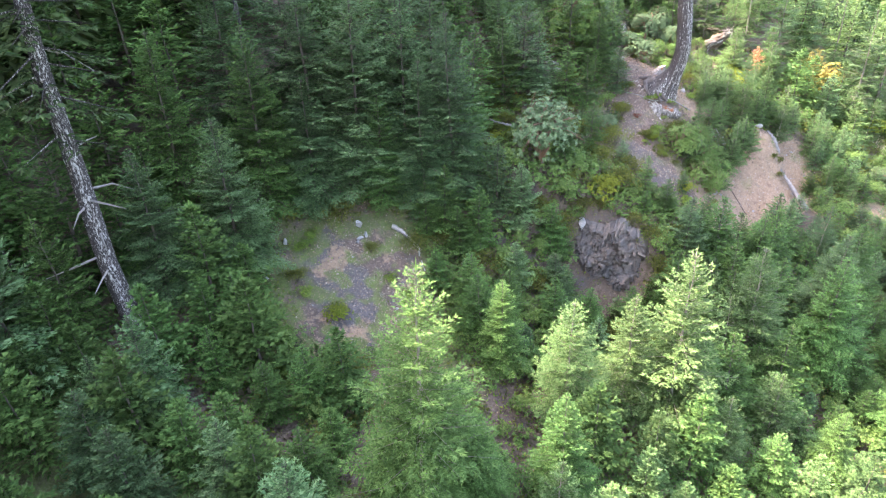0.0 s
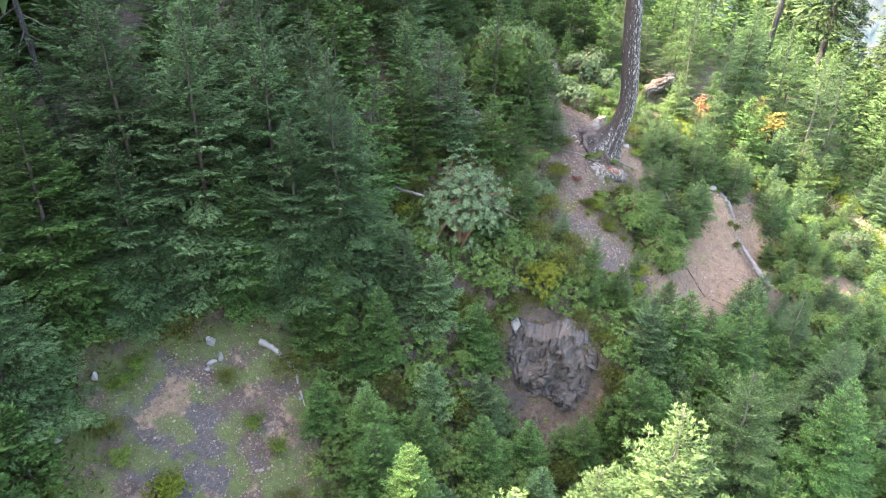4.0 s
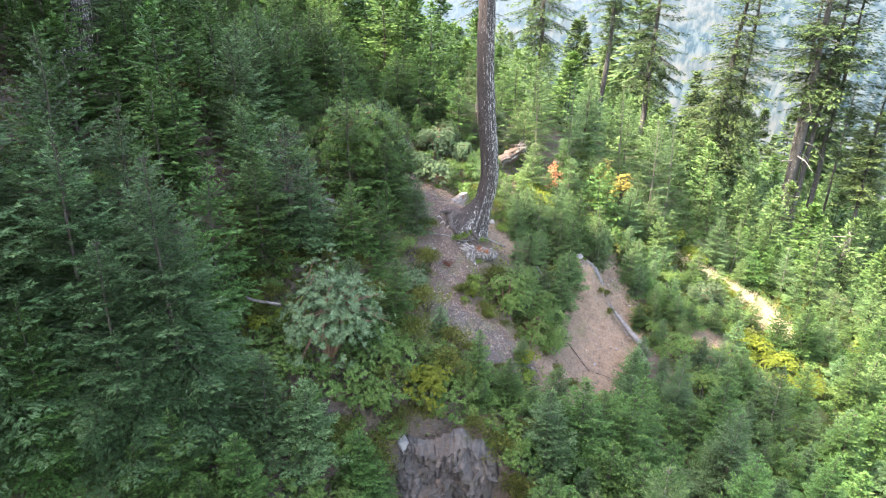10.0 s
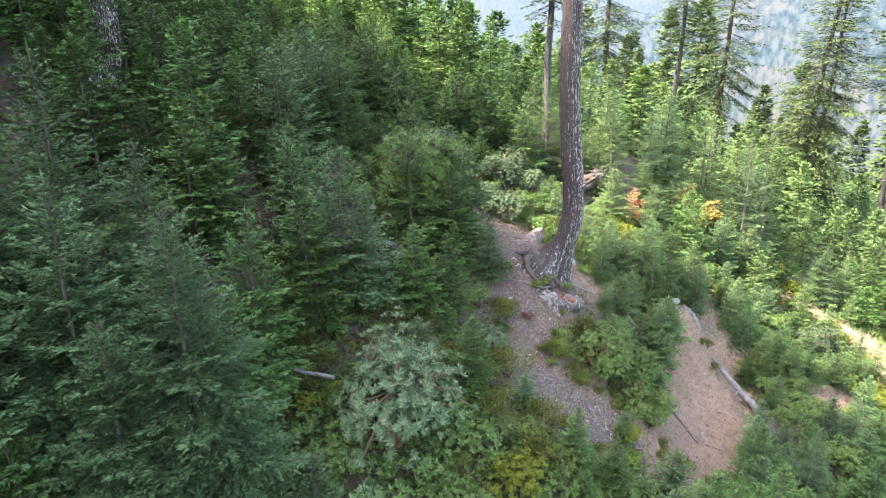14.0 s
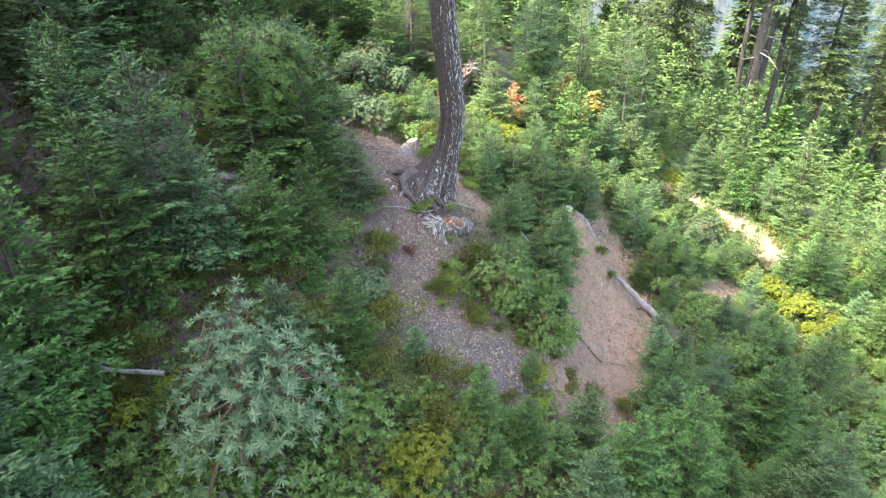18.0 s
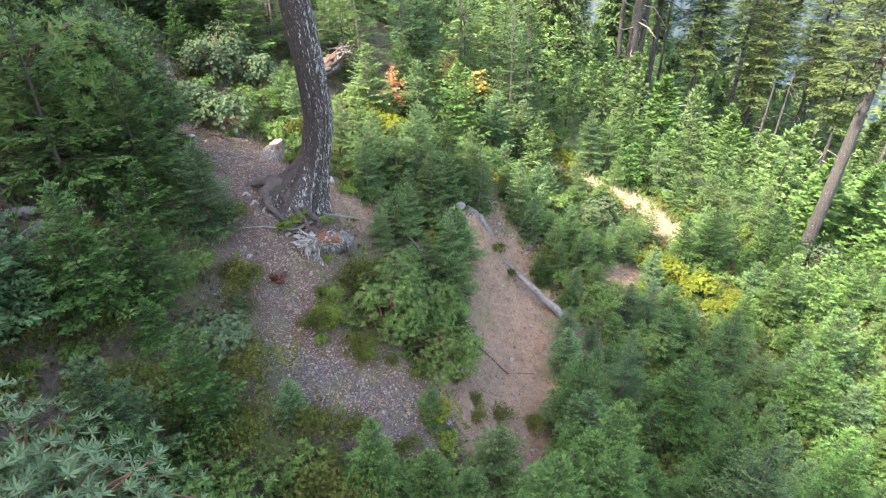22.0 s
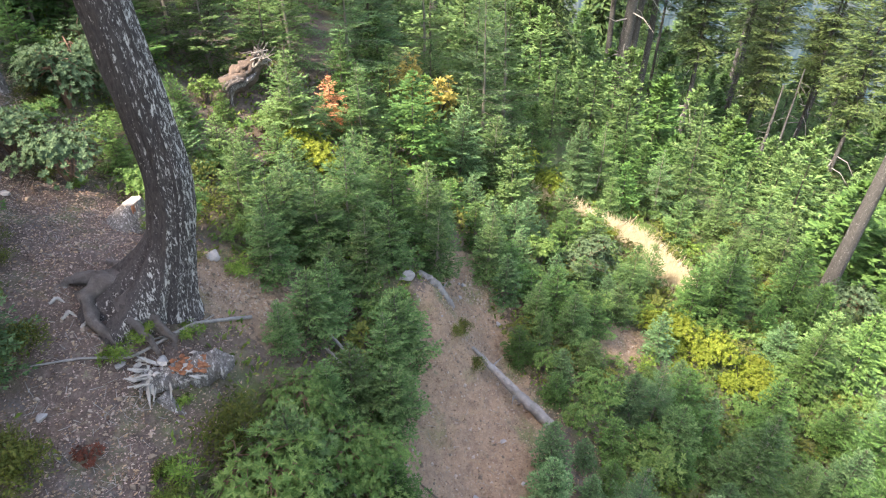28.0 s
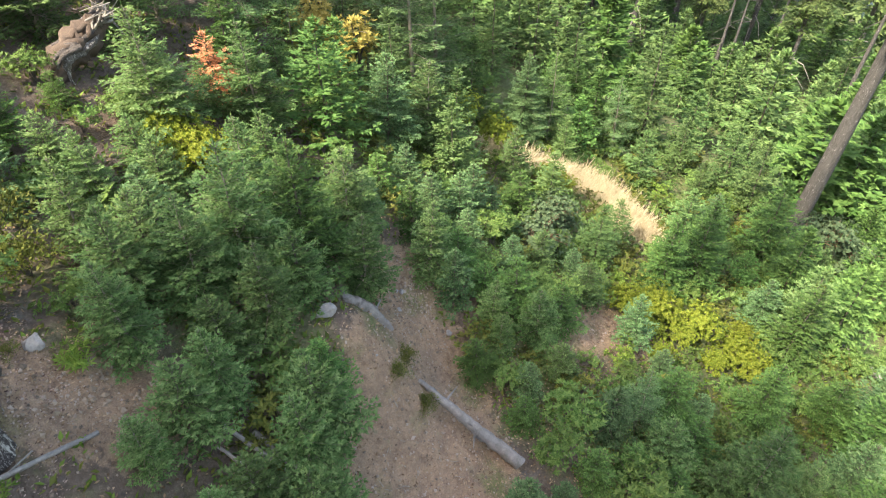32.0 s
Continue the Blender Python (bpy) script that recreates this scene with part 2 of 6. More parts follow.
def earth():
    """Forest floor: brown duff, with tan bare soil, grey gravel and moss where the ground's masks say."""
    m, nt, p = shader("earth")
    big, mid, fine = noise_tex(nt, 0.7, 5.0), noise_tex(nt, 6.0, 6.0, 0.68), noise_tex(nt, 45.0, 4.0, 0.75)
    chips = nt.nodes.new("ShaderNodeTexVoronoi")
    chips.inputs["Scale"].default_value = 26.0
    co = nt.nodes.new("ShaderNodeTexCoord")
    nt.links.new(co.outputs["Object"], chips.inputs["Vector"])
    duff = ramp(nt, mid, [(0.3, (0.045, 0.034, 0.026)), (0.55, (0.13, 0.095, 0.07)), (0.75, (0.24, 0.18, 0.135))])
    soil = ramp(nt, mid, [(0.3, (0.17, 0.105, 0.065)), (0.55, (0.32, 0.21, 0.14)), (0.78, (0.42, 0.3, 0.21))])
    gravel = ramp(nt, mid, [(0.3, (0.032, 0.02, 0.018)), (0.55, (0.1, 0.066, 0.058)), (0.78, (0.23, 0.165, 0.145))])
    moss = ramp(nt, mid, [(0.3, (0.045, 0.078, 0.012)), (0.7, (0.11, 0.168, 0.03))])
    slate = ramp(nt, mid, [(0.3, (0.03, 0.029, 0.034)), (0.6, (0.085, 0.083, 0.096)), (0.8, (0.17, 0.165, 0.175))])
    woods = ramp(nt, mid, [(0.3, (0.02, 0.04, 0.015)), (0.7, (0.07, 0.11, 0.04))])
    col, blotch = duff, noise_tex(nt, 2.2, 5.0, 0.7)
    for name, layer in (("gravel", gravel), ("slate", slate), ("soil", soil), ("moss", moss), ("woods", woods)):
        a = nt.nodes.new("ShaderNodeAttribute")
        a.attribute_name = name
        edge = nt.nodes.new("ShaderNodeMath")
        edge.operation = "MULTIPLY_ADD"
        nt.links.new(big if name == "moss" else mid, edge.inputs[0])
        edge.inputs[1].default_value = 1.2
        nt.links.new(a.outputs["Fac"], edge.inputs[2])
        col = mix(nt, ramp(nt, edge.outputs[0], [(0.72, (0.0,)), (0.95, (1.0,))]), col, layer)
        if name == "gravel":
            col = mix(nt, ramp(nt, blotch, [(0.4, (0.75,)), (0.54, (0.0,))]), col, (0.075, 0.048, 0.042))
            stain = noise_tex(nt, 1.1, 5.0, 0.75, stretch=(1, 1.4, 1))
            col = mix(nt, ramp(nt, stain, [(0.53, (0.0,)), (0.63, (0.65,))]), col, (0.08, 0.08, 0.094))
    col = mix(nt, ramp(nt, blotch, [(0.4, (0.3,)), (0.54, (0.0,))]), col, (0.1, 0.066, 0.05))
    col = mix(nt, ramp(nt, chips.outputs["Color"], [(0.2, (0.0,)), (0.9, (0.24,))]), col, (0.26, 0.21, 0.175))
    col = mix(nt, ramp(nt, fine, [(0.4, (0.45,)), (0.6, (0.0,))]), col, (0.05, 0.04, 0.032))
    nt.links.new(col, p.inputs["Base Color"])
    p.inputs["Roughness"].default_value = 0.95
    bump(nt, p, fine, 0.7, 0.04)
    return m


EARTH = earth()


def distance_haze():
    """Wooded hills across the valley, distance haze put into their blue: a self-glowing backdrop."""
    m, nt, p = shader("far_hills")
    slope = nt.nodes.new("ShaderNodeAttribute")
    slope.attribute_name = "slope"
    fleck = node(nt, "ShaderNodeTexNoise", Scale=0.22, Detail=3.0, Roughness=0.65)
    nt.links.new(slope.outputs["Vector"], fleck.inputs["Vector"])
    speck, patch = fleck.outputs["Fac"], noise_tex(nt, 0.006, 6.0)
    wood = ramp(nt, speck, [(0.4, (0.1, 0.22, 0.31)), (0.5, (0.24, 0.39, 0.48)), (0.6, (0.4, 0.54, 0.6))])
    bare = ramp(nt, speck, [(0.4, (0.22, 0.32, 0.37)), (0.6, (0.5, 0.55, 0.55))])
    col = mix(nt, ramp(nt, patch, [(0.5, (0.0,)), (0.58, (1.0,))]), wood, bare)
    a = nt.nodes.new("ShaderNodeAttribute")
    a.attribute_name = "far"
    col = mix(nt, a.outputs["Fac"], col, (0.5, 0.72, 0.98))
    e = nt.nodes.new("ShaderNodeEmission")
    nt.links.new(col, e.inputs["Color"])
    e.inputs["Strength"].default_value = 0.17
    nt.links.new(e.outputs[0], nt.nodes["Material Output"].inputs["Surface"])
    return m


HILL_BLUE = distance_haze()


# ---- helpers for building ----
class Shape:
    """Gathers vertices and faces for one mesh."""

    def __init__(self):
        self.v, self.f, self.n = [], [], 0

    def add(self, verts, faces):
        verts = np.asarray(verts, float).reshape(-1, 3)
        self.v.append(verts)
        self.f.append(np.asarray(faces, int) + self.n)
        self.n += len(verts)

    def mesh(self, name, material, smooth=False):
        me = bpy.data.meshes.new(name)
        v = np.concatenate(self.v)
        f = [tuple(r) for block in self.f for r in block.tolist()]
        me.from_pydata(v.tolist(), [], f)
        if material:
            me.materials.append(material)
        if smooth:
            me.shade_smooth()
        return me


def part(name, me, parent, label=""):
    ob = new(name, me)
    ob.parent = parent
    if label:
        tagged(ob, label)
    return ob


def thing(name, label, category, group="", kind=""):
    return tagged(new(name), label, category, group, kind)


def blades(shape, base, way, side, length, width, fold=0.25):
    """Folded leaf blades, one to each row: a kite with a raised middle line's two halves."""
    n = len(base)
    way = way / np.linalg.norm(way, axis=1)[:, None]
    side = side - (side * way).sum(1)[:, None] * way
    side = side / (np.linalg.norm(side, axis=1)[:, None] + 1e-9)
    up = np.cross(side, way)
    length, width = np.broadcast_to(length, n)[:, None], np.broadcast_to(width, n)[:, None]
    mid = base + way * length * 0.45
    tip = base + way * length
    a = mid + side * width / 2 + up * width * fold
    b = mid - side * width / 2 + up * width * fold
    v = np.stack([base, a, tip, b], 1).reshape(-1, 3)
    i = 4 * np.arange(n)[:, None]
    shape.add(v, np.concatenate([i + [0, 1, 2], i + [0, 2, 3]]))


def tube(shape, points, radii, sides=6, rough=0.0, rng=None, cap=True):
    """A round, tapering stem along points."""
    points, radii = np.asarray(points, float), np.asarray(radii, float)
    along = np.gradient(points, axis=0)
    along /= np.linalg.norm(along, axis=1)[:, None] + 1e-9
    ref = np.array([0.0, 0.0, 1.0]) if abs(along[:, 2]).mean() < 0.8 else np.array([1.0, 0.0, 0.0])
    u = np.cross(along, ref)
    u /= np.linalg.norm(u, axis=1)[:, None] + 1e-9
    w = np.cross(along, u)
    ang = np.linspace(0, 2 * np.pi, sides, endpoint=False)
    r = radii[:, None] * np.ones(sides)
    if rough and rng is not None:
        r = r * (1 + rough * rng.standard_normal(r.shape))
    v = points[:, None] + r[..., None] * (np.cos(ang)[None, :, None] * u[:, None] + np.sin(ang)[None, :, None] * w[:, None])
    n, k = len(points), np.arange(sides)
    quads = [np.stack([i * sides + k, i * sides + (k + 1) % sides, (i + 1) * sides + (k + 1) % sides, (i + 1) * sides + k], 1) for i in range(n - 1)]
    faces = np.concatenate(quads)
    shape.add(v.reshape(-1, 3), faces)
    if cap:
        for ring, centre, flip in ((v[0], points[0], 1), (v[-1], points[-1], 0)):
            tri = np.stack([np.full(sides, sides), k, (k + 1) % sides], 1)
            shape.add(np.r_[ring, centre[None]], tri[:, ::-1] if flip else tri)


# ---- the ground ----
HILLS = [(-10.5, -14.5, 4, -0.72), (-7, -18, 4, -0.35), (-14, -19, 4, -0.62), (-1.6, -8.2, 1.5, 1.65), (-1, -9.8, 1.8, -1.8), (-6.5, -6.5, 3, -0.57), (-1, -3.3, 1.8, 0.33), (1.2, -4, 2, 1.07), (0, 1.6, 2.2, 1.29), (-1.5, 3.5, 2, -0.11), (1.8, 3.2, 2, 0.23), (4.6, -1.2, 2.5, -0.39), (7.4, 1.6, 2.5, -0.81), (5.8, 3.2, 2, 0.77), (12.5, 3, 4, 0.09), (16.5, 9, 5, -1.67), (3, 12, 4.5, 0.43), (2, -15, 6, -1.59), (9, -6, 5, -1.14), (-5.5, 0, 3.5, 0.75), (-14, 1, 6, 2.23), (-20, -28, 10, -1.61), (26, 8, 10, 0.31)]
KNOLLS = [(7.3, 2.9, 1.2, -1.08), (7.9, 0.3, 1.3, 0.5), (6, 2.8, 1, 1.38), (-2.6, -9.8, 1.2, -1.09), (0.8, -8.2, 1.2, 1.32), (-4.7, -12.8, 2.2, -0.87), (24, 19, 7, -1.79), (38, 22, 8, -2.81), (-5, -7.6, 1.8, 1.47)]


def height(x, y):
    """The hillside: it falls to the right and towards the start of the flight, past the crest ahead, and into the valley."""
    x, y = np.asarray(x, float), np.asarray(y, float)
    z = -1.482 - 0.385 * x + 0.244 * y
    z = z - 0.36 * 5 * np.logaddexp(0, (y - 24) / 5) + 0.16 * 8 * np.logaddexp(0, (-y - 45) / 8)
    z = z - 0.42 * 8 * np.logaddexp(0, (-x - 46) / 8)
    for a, b, s, k in HILLS + KNOLLS:
        z = z + k * np.exp(-((x - a) ** 2 + (y - b) ** 2) / (2 * s * s))
    return np.logaddexp(z / 12, -95 / 12) * 12


def segment_distance(x, y, line):
    """How far each place lies from a bent line on the plan, and the half width there."""
    best = np.full(np.shape(x), 1e9)
    for (ax, ay, aw), (bx, by, bw) in zip(line, line[1:]):
        t = np.clip(((x - ax) * (bx - ax) + (y - ay) * (by - ay)) / ((bx - ax) ** 2 + (by - ay) ** 2 + 1e-9), 0, 1)
        d = np.hypot(x - ax - t * (bx - ax), y - ay - t * (by - ay)) - (aw + t * (bw - aw))
        best = np.minimum(best, d)
    return best


TRAIL = [(1.9, -4.0, 0.45), (0.4, -4.1, 0.6), (-1.0, -3.4, 0.65), (-1.0, -1.5, 0.6), (-0.6, 0.2, 0.9), (-0.6, 2.2, 1.3), (-1.3, 4.0, 1.15), (-2.7, 5.5, 0.7), (-3.0, 7.4, 0.6), (-2.7, 9.2, 0.55)]
SLIDE = [(8.1, 5.4, 0.4), (7.7, 4.2, 0.75), (7.1, 2.4, 1.2), (6.2, 0.6, 1.55), (5.1, -0.9, 1.75), (4.2, -2.4, 1.8), (3.9, -4.4, 1.4)]
CLEARING = [(-10.6, -13.6, 1.3), (-10.2, -15.2, 2.6), (-9.4, -17.2, 2.4)]
SIDE_PATH = [(14.2, 11.5, 0.3), (16.2, 11.0, 0.5), (18.3, 10.1, 0.8), (18.6, 8.4, 0.75), (18.2, 6.9, 0.45)]
LOGWAY = [(7.2, 2.5, 0.5), (7.6, 1.5, 0.55), (8.2, 0.0, 0.6)]
BARE = [(12.1, 3.05, 0.55), (13.3, 3.3, 0.4)]
LEDGE = [(1.2, 2.2, 0.7), (1.9, 2.0, 0.6)]


def open_ground(x, y):
    """Distance to the nearest bare place; below nought inside one."""
    x, y = np.asarray(x, float), np.asarray(y, float)
    return np.minimum.reduce([segment_distance(x, y, line) for line in (TRAIL, SLIDE, CLEARING, SIDE_PATH, BARE, LEDGE, LOGWAY)])


def spaced(core_lo, core_hi, step, far, grow):
    core = list(np.arange(core_lo, core_hi + step / 2, step))
    out, d, p = [], step, core[-1]
    while p < far:
        d *= grow
        p += d
        out.append(p)
    left, d, p = [], step, core[0]
    while p > -far:
        d *= grow
        p -= d
        left.append(p)
    return np.array(left[::-1] + core + out)


gx, gy = spaced(-16, 12, 0.2, 4600, 1.1), spaced(-21, 7, 0.2, 4600, 1.1)
GX, GY = np.meshgrid(gx, gy)
GZ = height(GX, GY)
soil = np.clip(0.55 - np.minimum(segment_distance(GX, GY, SLIDE), np.minimum(segment_distance(GX, GY, BARE), segment_distance(GX, GY, LEDGE))) * 1.2, 0, 1.2)
ragged = np.array([[0.9 * noise.noise((x * 0.55, y * 0.55, 21)) if -18 < x < 14 and -23 < y < 9 else 0.0 for x in gx] for y in gy])
gravel = np.clip(0.5 - np.minimum(segment_distance(GX, GY, TRAIL) + 0.15 + 0.6 * ragged, segment_distance(GX, GY, CLEARING) + 0.6 + ragged) * 0.9, 0, 1)
patches = np.array([[noise.noise((x * 1.3, y * 1.3, 31)) + 0.4 * noise.noise((x * 3.1, y * 3.1, 33)) if -18 < x < -4 and -23 < y < -9 else -1.0 for x in gx] for y in gy])
moss = np.clip(0.2 + 1.2 * patches, 0, 0.55) * (segment_distance(GX, GY, CLEARING) < 1.2) + np.clip(0.25 - abs(open_ground(GX, GY) - 1.2) * 0.1, 0, 0.25)
moss = np.maximum(moss, np.clip((open_ground(GX, GY) - 0.8) * 0.5, 0, 0.42) * np.maximum(np.clip((GX - 7) / 3, 0, 1), np.clip((-21 - GY) / 3, 0, 1)))
tan_patch = np.array([[noise.noise((x * 1.0 + 9, y * 1.0, 47)) + 0.4 * noise.noise((x * 2.7, y * 2.7, 49)) if -18 < x < -4 and -23 < y < -9 else -1.0 for x in gx] for y in gy])
soil = np.maximum(soil, np.clip(0.02 + 0.9 * tan_patch, 0, 0.42) * (segment_distance(GX, GY, CLEARING) < 0.6))
rough = np.array([[noise.noise((x * 1.3, y * 1.3, 0)) * 0.12 + noise.noise((x * 4.5, y * 4.5, 3)) * 0.04 if -40 < x < 60 and -50 < y < 60 else 0.0 for x in gx] for y in gy])
rills = np.array([[noise.noise((x * 3.2 - y * 1.1, (y + x * 0.3) * 0.7, 9)) * 0.16 if 1 < x < 10 and -7 < y < 6 else 0.0 for x in gx] for y in gy])
GZ = GZ + rough + rills * np.clip(soil, 0, 1)
nx, ny = len(gx), len(gy)
idx = np.arange(nx * ny).reshape(ny, nx)
quads = np.stack([idx[:-1, :-1], idx[:-1, 1:], idx[1:, 1:], idx[1:, :-1]], -1).reshape(-1, 4)
ground_shape = Shape()
ground_shape.add(np.stack([GX, GY, GZ], -1), quads)
ground_mesh = ground_shape.mesh("ground", EARTH, smooth=True)
woods = np.clip((np.hypot(GX, GY) - 60) / 30, 0, 1)
slate = np.clip(0.5 - 0.8 * (np.minimum(segment_distance(GX, GY, [(-0.9, -3.6, 0.3), (0.5, -4.4, 0.45), (1.3, -4.5, 0.2)]), segment_distance(GX, GY, [(-12.0, -15.0, 0.7), (-10.6, -16.2, 0.8), (-9.6, -17.4, 0.8)])) + 0.8 * ragged), 0, 0.6)
woods = np.maximum(woods, 0.8 * np.clip((GY - 8) / 3, 0, 1) * np.clip((2 - GX) / 3, 0, 1))
for name, values in (("woods", woods), ("slate", slate), ("soil", soil), ("gravel", gravel), ("moss", moss)):
    ground_mesh.attributes.new(name, "FLOAT", "POINT").data.foreach_set("value", values.ravel())
ground = tagged(new("ground", ground_mesh), "steep forest floor of brown duff, tan soil and gravel", "ground", kind="structure")


def on_ground(x, y):
    """The height of the laid ground, with its small bumps."""
    i, j = np.clip(np.searchsorted(gx, x) - 1, 0, nx - 2), np.clip(np.searchsorted(gy, y) - 1, 0, ny - 2)
    u, v = (x - gx[i]) / (gx[i + 1] - gx[i]), (y - gy[j]) / (gy[j + 1] - gy[j])
    return (GZ[j, i] * (1 - u) + GZ[j, i + 1] * u) * (1 - v) + (GZ[j + 1, i] * (1 - u) + GZ[j + 1, i + 1] * u) * v


def hills():
    """Ridges across the valley, the farthest the palest."""
    for k, (near, deep, low, high, seed, pale) in enumerate(((250, 800, 40, 130, 3, 0.0), (1300, 700, 170, 150, 11, 0.5), (2900, 800, 330, 200, 23, 0.9))):
        s, az = Shape(), np.radians(np.linspace(-120, 130, 170))
        rows = np.linspace(0, 1, 40)
        A, R = np.meshgrid(az, rows)
        crest = np.array([low + high * (noise.noise((math.sin(a) * 2.2 + seed, math.cos(a) * 2.2, seed)) + 0.4 * noise.noise((a * 7, seed, 1))) for a in az])
        if k == 0:
            crest = crest - 150 + 330 * np.clip(az * 1.1, 0, 1)
        wob = np.array([[noise.noise((a * 9, r * 4, seed)) for a in az] for r in rows])
        Z = -112 + (crest[None] + 112) * R + wob * 22 * (1 - R) * R * 4
        D = near + deep * R + wob * 50
        cells = np.arange(A.size).reshape(A.shape)
        s.add(np.stack([D * np.sin(A), D * np.cos(A), Z], -1), np.stack([c.ravel() for c in (cells[:-1, :-1], cells[:-1, 1:], cells[1:, 1:], cells[1:, :-1])], 1))
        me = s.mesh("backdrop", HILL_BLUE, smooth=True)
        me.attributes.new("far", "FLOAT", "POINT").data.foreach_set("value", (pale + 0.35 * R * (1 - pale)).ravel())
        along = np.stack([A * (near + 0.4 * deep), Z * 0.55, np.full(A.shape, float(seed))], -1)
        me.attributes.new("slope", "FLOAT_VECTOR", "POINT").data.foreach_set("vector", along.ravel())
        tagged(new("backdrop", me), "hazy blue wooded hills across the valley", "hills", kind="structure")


hills()


# ---- plants ----
def needles_tri(shape, base, way, side, length, width):
    """Needled twig ends: one narrow pointed blade to each row."""
    n = len(base)
    way = way / (np.linalg.norm(way, axis=1)[:, None] + 1e-9)
    side = side / (np.linalg.norm(side, axis=1)[:, None] + 1e-9)
    length, width = np.broadcast_to(length, n)[:, None], np.broadcast_to(width, n)[:, None]
    root = base + way * length * 0.12
    v = np.stack([root + side * width / 2, base + way * length, root - side * width / 2], 1).reshape(-1, 3)
    shape.add(v, 3 * np.arange(n)[:, None] + [0, 1, 2])


def fir_meshes(seed, tall, spread, needles, bark_mat, whorls, arms, fine, bare=0.04, droop=0.0, leader=True, trunk_r=None, twig=0.1, width=0.05, simple=False):
    """Trunk and crown of a fir: whorls of boughs, each a feather of needled twigs."""
    rng = np.random.default_rng(seed)
    crown, wood, tips = Shape(), Shape(), []
    zs = np.linspace(0, tall, 9)
    lean = rng.normal(0, 0.012 * tall, (9, 2)).cumsum(0) * 0.3
    stem = np.c_[lean - lean[0], zs]
    r0 = trunk_r or 0.011 * tall + 0.012
    tube(wood, stem, r0 * (1 - zs / tall * 0.93), 7, 0.05, rng)
    if not simple and tall < 12:
        # The bare new shoot at the top, with its ring of side shoots.
        for j in range(6):
            k = min(tall, 4.5)
            w = np.array([0, 0, 0.09 * k]) if j == 0 else np.array([math.cos(j * 1.26), math.sin(j * 1.26), 1.3]) * 0.025 * k
            a = stem[-1] * [1, 1, 0.985 if j else 0.96]
            tube(wood, [a, a + w * 0.6, a + w], [0.0035 * k, 0.0028 * k, 0.0015 * k], 4, cap=False)
    at = lambda z: np.array([np.interp(z, zs, stem[:, 0]), np.interp(z, zs, stem[:, 1]), z])
    turn = 0.0
    for k in range(whorls):
        f = bare + (1 - bare) * ((k + 0.5) / whorls) ** 0.92
        n = arms + rng.integers(-1, 2) if f < 0.93 else 4
        turn += 1.3
        for j in range(max(3, n)):
            z = tall * np.clip(f + rng.normal(0, 0.35 / whorls), bare, 0.985)
            g = z / tall
            reach = spread * (1 - g) ** 0.72 * rng.uniform(0.7, 1.15) + 0.05 * spread
            if g < bare + 0.12:
                reach *= 0.55 + 3.5 * max(g - bare, 0)
            az = turn + 2 * np.pi * j / n + rng.normal(0, 0.22)
            rise = np.interp(g, [0, 0.35, 0.75, 1], [-0.12 - droop, 0.1 - droop, 0.5 - droop * 0.6, 1.1]) + rng.normal(0, 0.1)
            out = np.array([np.cos(az), np.sin(az), 0.0])
            m = 7
            s = np.linspace(0, 1, m)
            sag = np.interp(g, [0, 0.6, 1], [-0.16 - 0.3 * droop, -0.1, 0.1])
            line = at(z) + reach * (s[:, None] * (out * np.cos(rise) + np.array([0, 0, np.sin(rise)])) + (sag * s ** 2 + 0.12 * s ** 4)[:, None] * np.array([0, 0, 1.0]))
            wr = max(0.004, r0 * 0.2 * (1 - g))
            if not simple:
                tube(wood, line[[0, 6]], [wr, 0.002], 3, cap=False)
            # Side shoots in two rows make the bough a flat fan, widest behind its middle; each carries short needled twigs.
            small = min(1.0, 0.5 + 0.9 * reach / spread)
            count = max(3, int(0.86 * reach / fine))
            u = np.repeat(np.linspace(0.14, 0.99, count), 2)
            u = np.clip(u + rng.normal(0, 0.25 / count, len(u)), 0.06, 1)
            hand = np.tile([1.0, -1.0], count)
            root = np.stack([np.interp(u, s, line[:, c]) for c in range(3)], 1)
            axis = np.stack([np.interp(u, s[:-1], np.diff(line[:, c]) * (m - 1)) for c in range(3)], 1)
            axis /= np.linalg.norm(axis, axis=1)[:, None] + 1e-9
            across = np.cross(axis, [0, 0, 1.0])
            across /= np.linalg.norm(across, axis=1)[:, None] + 1e-9
            angle = np.radians(rng.uniform(38, 66, len(u)))
            shoot = axis * np.cos(angle)[:, None] + across * (hand * np.sin(angle))[:, None] + rng.normal(0, 0.07, (len(u), 3))
            shoot[:, 2] += rng.normal(-0.12 - 0.35 * droop, 0.08, len(u))
            far = (0.44 * reach * np.minimum(1, 0.35 + u * 2.2) * (1.03 - u) ** 0.75 + 0.3 * twig) * rng.uniform(0.6, 1.25, len(u))
            steps = np.maximum(1, (far / (0.85 * fine)).astype(int))
            own = np.repeat(np.arange(len(u)), steps)
            v = (np.concatenate([np.arange(k) for k in steps]) + rng.uniform(0.25, 0.75, len(own))) / steps[own]
            base = root[own] + shoot[own] * (far[own] * v)[:, None]
            base[:, 2] -= 0.1 * far[own] * v ** 2
            level = np.cross(shoot[own], [0, 0, 1.0])
            level /= np.linalg.norm(level, axis=1)[:, None] + 1e-9
            # Low deep in the bough, high at its end; drives the shading painted on needles.
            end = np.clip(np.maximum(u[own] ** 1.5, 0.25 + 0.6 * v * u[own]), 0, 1)
